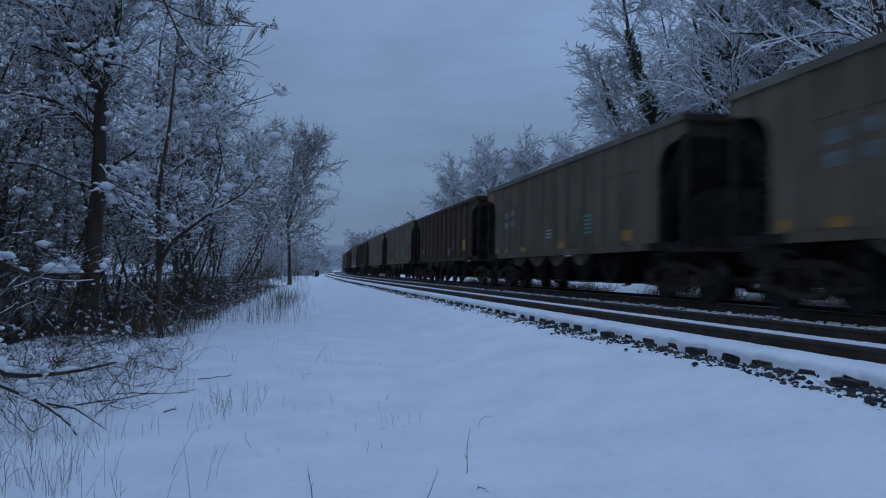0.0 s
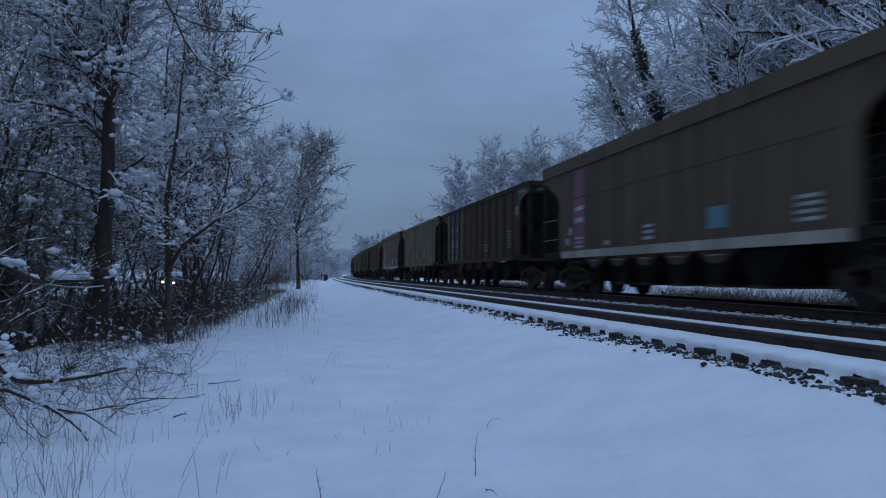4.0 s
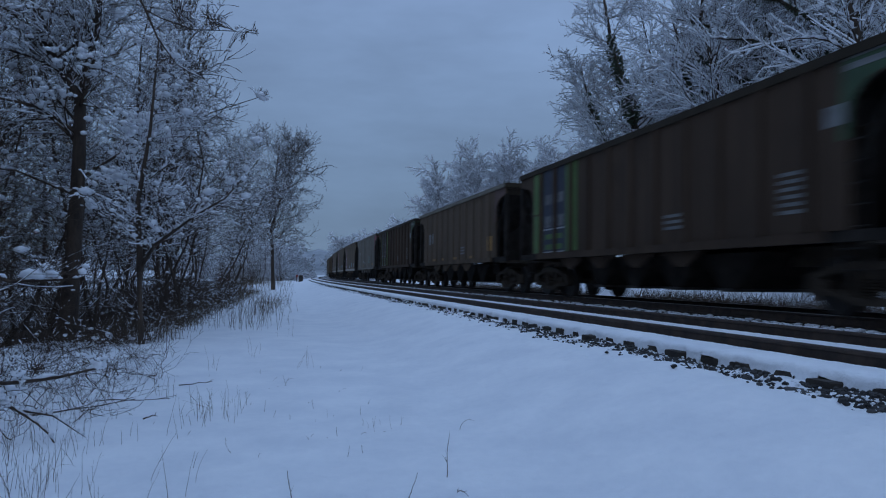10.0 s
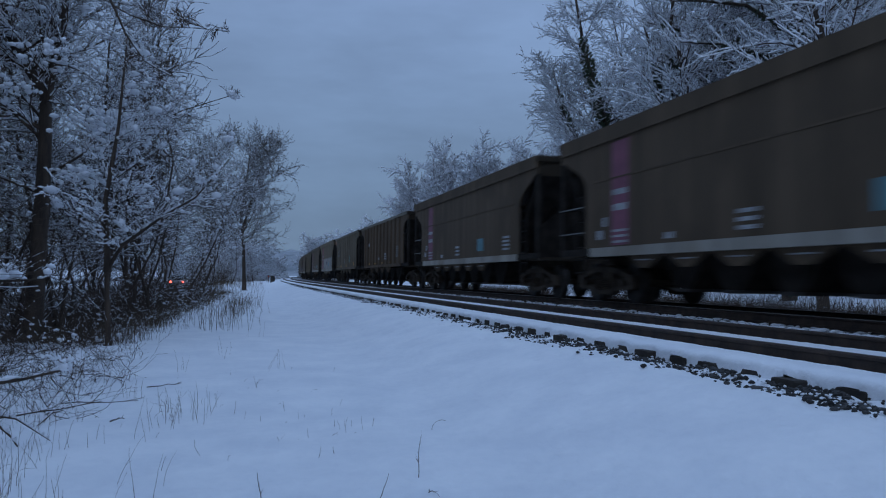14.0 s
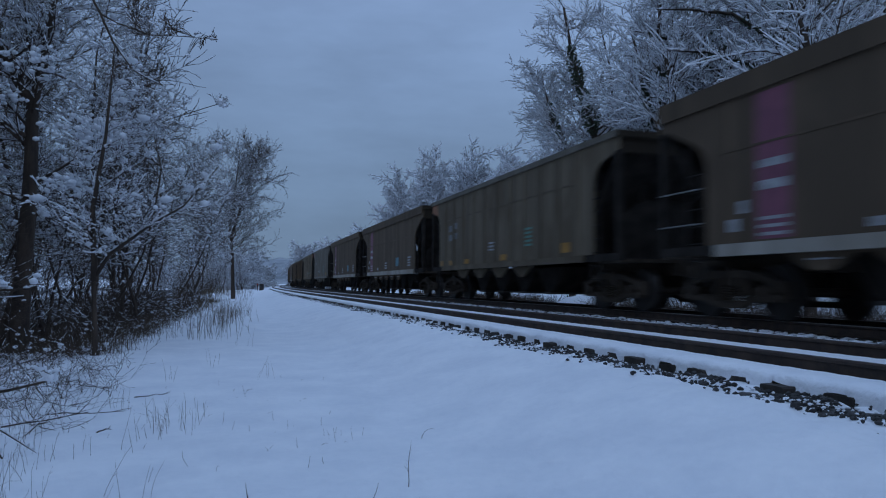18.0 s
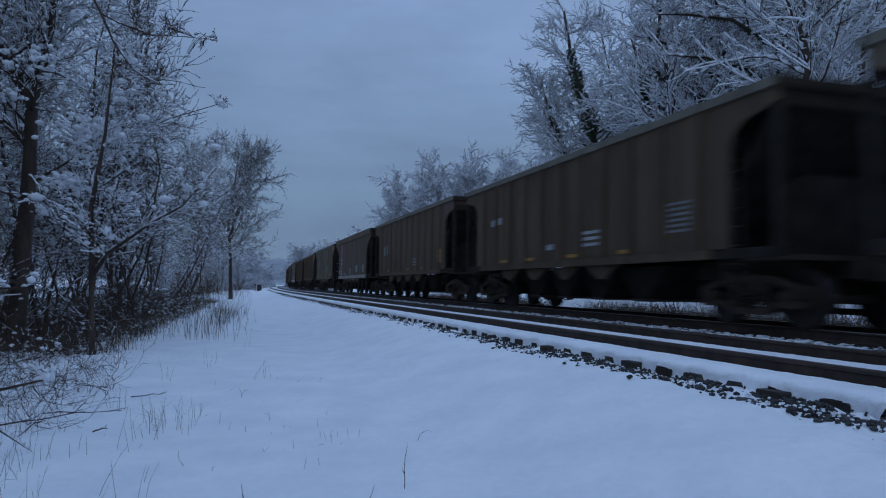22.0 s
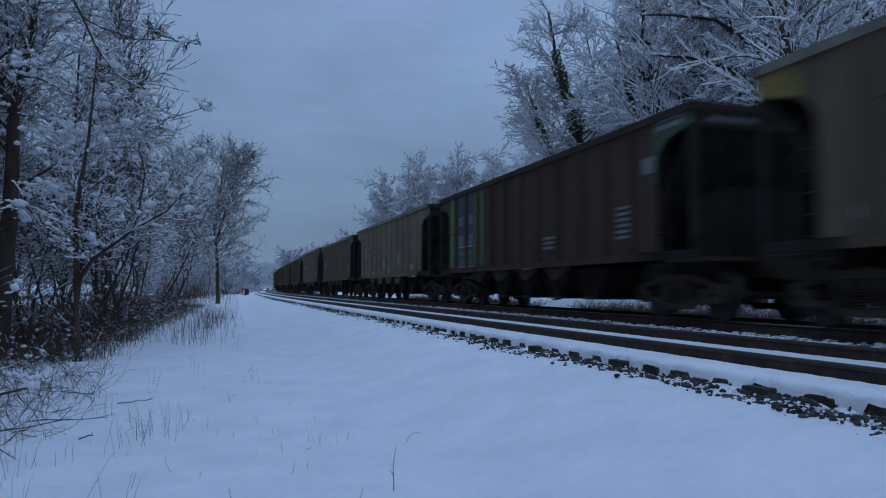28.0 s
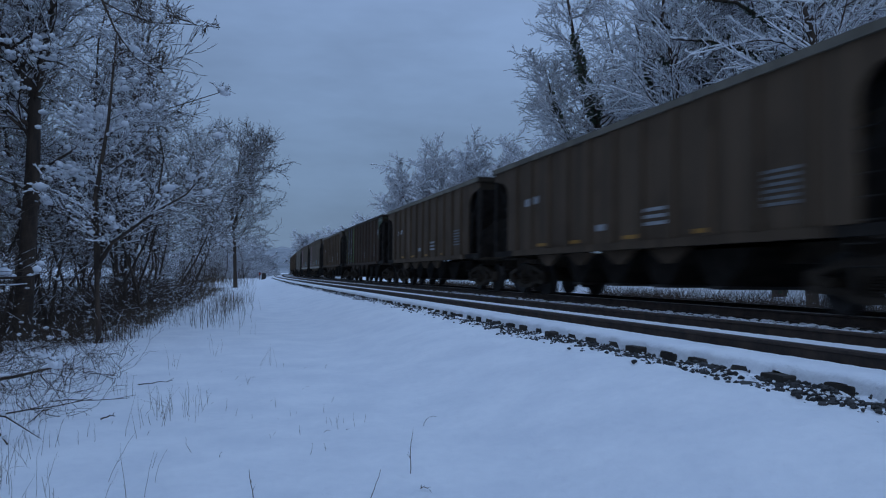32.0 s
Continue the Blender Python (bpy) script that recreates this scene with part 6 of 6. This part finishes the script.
def build_cabinet():
    """A dark equipment case beside the line, far along the field."""
    c = new("equipment_cabinet")
    c.matrix_basis = pose(2.75 + bend(107), 107, ground_z(2.75, 107) - 0.03)
    part("case", Mesh().prism([(-0.30, 0.1), (0.30, 0.1), (0.30, 0.80), (0.27, 0.84), (-0.27, 0.84), (-0.30, 0.80)], "y", -0.25, 0.25), UNDER, c)
    part("lid", Mesh().prism([(-0.34, 0.84), (0.34, 0.84), (0.28, 0.90), (-0.28, 0.90)], "y", -0.29, 0.29), WHEEL_STEEL, c)
    part("base", Mesh().box(-0.33, 0.33, -0.28, 0.28, -0.1, 0.1), TIE_WOOD, c)
    part("door", Mesh().box(-0.25, 0.25, -0.268, -0.252, 0.16, 0.78), WHEEL_STEEL, c)
    tagged(c, "dark steel equipment cabinet standing in the snow by the track", "cabinet")


build_cabinet()


def build_signal():
    """A short lamp post with a red lens, beyond the cabinet."""
    s = new("signal_lamp")
    s.matrix_basis = pose(2.1 + bend(118), 118, ground_z(2.1, 118) - 0.03)
    part("mast", Mesh().rod((0, 0, 0), (0, 0, 0.95), 0.05, n=8), UNDER, s)
    part("head", Mesh().prism([(-0.14, 0.80), (0.14, 0.80), (0.14, 1.12), (0.08, 1.2), (-0.08, 1.2), (-0.14, 1.12)], "y", -0.12, 0.12), UNDER, s)
    part("lens", Mesh().rod((0, -0.16, 0.98), (0, -0.12, 0.98), 0.06, n=12), glow("red_lens", (1.0, 0.06, 0.04), 0.8), s, "glowing red lens")
    tagged(s, "short signal lamp with a red lens beside the line", "signal")


build_signal()


# ---- road vehicles ----
GLASS_DARK = surface("dark_car_glass", (0.010, 0.011, 0.013), (0.02, 0.021, 0.024), 3, 0.12, bump=0, rough_spread=0.03)
TYRE = surface("tyre", (0.012, 0.012, 0.012), (0.03, 0.03, 0.03), 8, 0.9, bump=0.2)
TAIL_GLOW = glow("tail_light", (1.0, 0.05, 0.03), 28.0)
HEAD_GLOW = glow("head_light", (1.0, 0.74, 0.46), 120.0)
TAIL_OFF = glow("tail_lens", (0.30, 0.01, 0.01), 0.0)
HEAD_OFF = glow("head_lens", (0.5, 0.5, 0.5), 0.0)


def vehicle(label, colour, tall, head_on, tail_on, kind_word):
    """A road vehicle facing +y, wheels on z = 0."""
    body = surface(kind_word + "_paint", tuple(c * 0.8 for c in colour), colour, 2.0, 0.35, 0.2, bump=0, rough_spread=0.05)
    v = new(kind_word)
    tagged(v, label, kind_word, "vehicles on the road")
    h = 1.72 if tall else 1.46
    side = [(-2.25, 0.42), (2.25, 0.42), (2.28, 0.72), (2.15, 0.86), (1.15, 0.98), (-1.9 if not tall else -2.2, 1.02), (-2.28, 0.9)]
    part("body", Mesh().prism(side, "x", -0.90, 0.90), body, v)
    cab = [(1.05, 0.985), (0.35, h - 0.06), (0.1, h), (-1.35 if not tall else -1.9, h), (-1.55 if not tall else -2.12, h - 0.06), (-2.05 if not tall else -2.2, 1.02)]
    part("cabin", Mesh().prism(cab, "x", -0.78, 0.78), body, v)
    glass = [(0.86, 1.03), (0.30, h - 0.12), (-1.30 if not tall else -1.8, h - 0.12), (-1.7 if not tall else -2.0, 1.06)]
    for s in (-1, 1):
        part("side_window", Mesh().prism(glass, "x", *sorted((s * 0.782, s * 0.79))), GLASS_DARK, v)
        for y in (-1.4, 1.42):
            w = part("wheel", Mesh().rod((s * 0.70, y, 0.33), (s * 0.92, y, 0.33), 0.33, n=18), TYRE, v)
            part("rim", Mesh().rod((s * 0.92, y, 0.33), (s * 0.93, y, 0.33), 0.2, n=12), WHEEL_STEEL, w)
        part("tail_light", Mesh().box(*sorted((s * 0.58, s * 0.86)), -2.31, -2.25, 0.78, 0.90), TAIL_GLOW if tail_on else TAIL_OFF, v)
        part("headlight", Mesh().box(*sorted((s * 0.55, s * 0.84)), 2.22, 2.30, 0.60, 0.74), HEAD_GLOW if head_on else HEAD_OFF, v)
    part("rear_window", Mesh().prism([(-2.0 if not tall else -2.205, 1.08), (-1.62 if not tall else -2.16, h - 0.14), (-1.66 if not tall else -2.18, h - 0.14), (-2.04 if not tall else -2.225, 1.08)], "x", -0.66, 0.66), GLASS_DARK, v)
    part("windscreen", Mesh().prism([(1.02, 1.02), (0.40, h - 0.10), (0.43, h - 0.10), (1.06, 1.02)], "x", -0.68, 0.68), GLASS_DARK, v)
    part("bumper", Mesh().box(-0.88, 0.88, -2.36, -2.24, 0.40, 0.62), UNDER, v)
    part("bumper", Mesh().box(-0.88, 0.88, 2.24, 2.36, 0.36, 0.56), UNDER, v)
    return v


VEHICLES = [
    # thing, lane, place at the start, speed
    (vehicle("oncoming dark car with its headlights on", (0.05, 0.055, 0.06), False, True, False, "sedan"), -17.3, 64 + 24.3 * 5.5, -24.3),
    (vehicle("dark red pickup-height wagon driving away", (0.16, 0.016, 0.018), True, False, False, "wagon"), -9.3, 40.6 - 19.0 * 5.7, 19.0),
    (vehicle("dark hatchback driving away with red tail lights", (0.07, 0.07, 0.075), False, True, True, "hatchback"), -9.3, 32.8 - 25.2 * 8.2, 25.2),
    (vehicle("silver van driving away with red tail lights", (0.42, 0.43, 0.45), True, True, True, "van"), -9.3, 29.3 - 22.5 * 10.8, 22.5),
]


# ---- motion ----
def motions():
    for i, car in enumerate(CARS):
        k = FIRST_CAR + i
        rows = []
        for j in range(33):
            t = float(j)
            x, y, h = on_line(far_end(k, t) - BODY_HALF, FAR_TRACK)
            rows.append((t, Matrix.Translation((x, y, RAIL_Z)) @ Matrix.Rotation(-h, 4, "Z")))
        walk(car, rows)
    for thing, lane, start, speed in VEHICLES:
        rows = []
        for j in range(33):
            s = start + speed * j
            h = (bend(s + 1) - bend(s - 1)) / 2
            rise = (road_rise(s + 1) - road_rise(s - 1)) / 2
            way = Vector((h, 1, rise)) * (1 if speed > 0 else -1)
            turn = way.to_track_quat("Y", "Z").to_matrix().to_4x4()
            rows.append((float(j), Matrix.Translation((lane + bend(s), s, road_rise(s) + 0.055)) @ turn))
        walk(thing, rows)


motions()
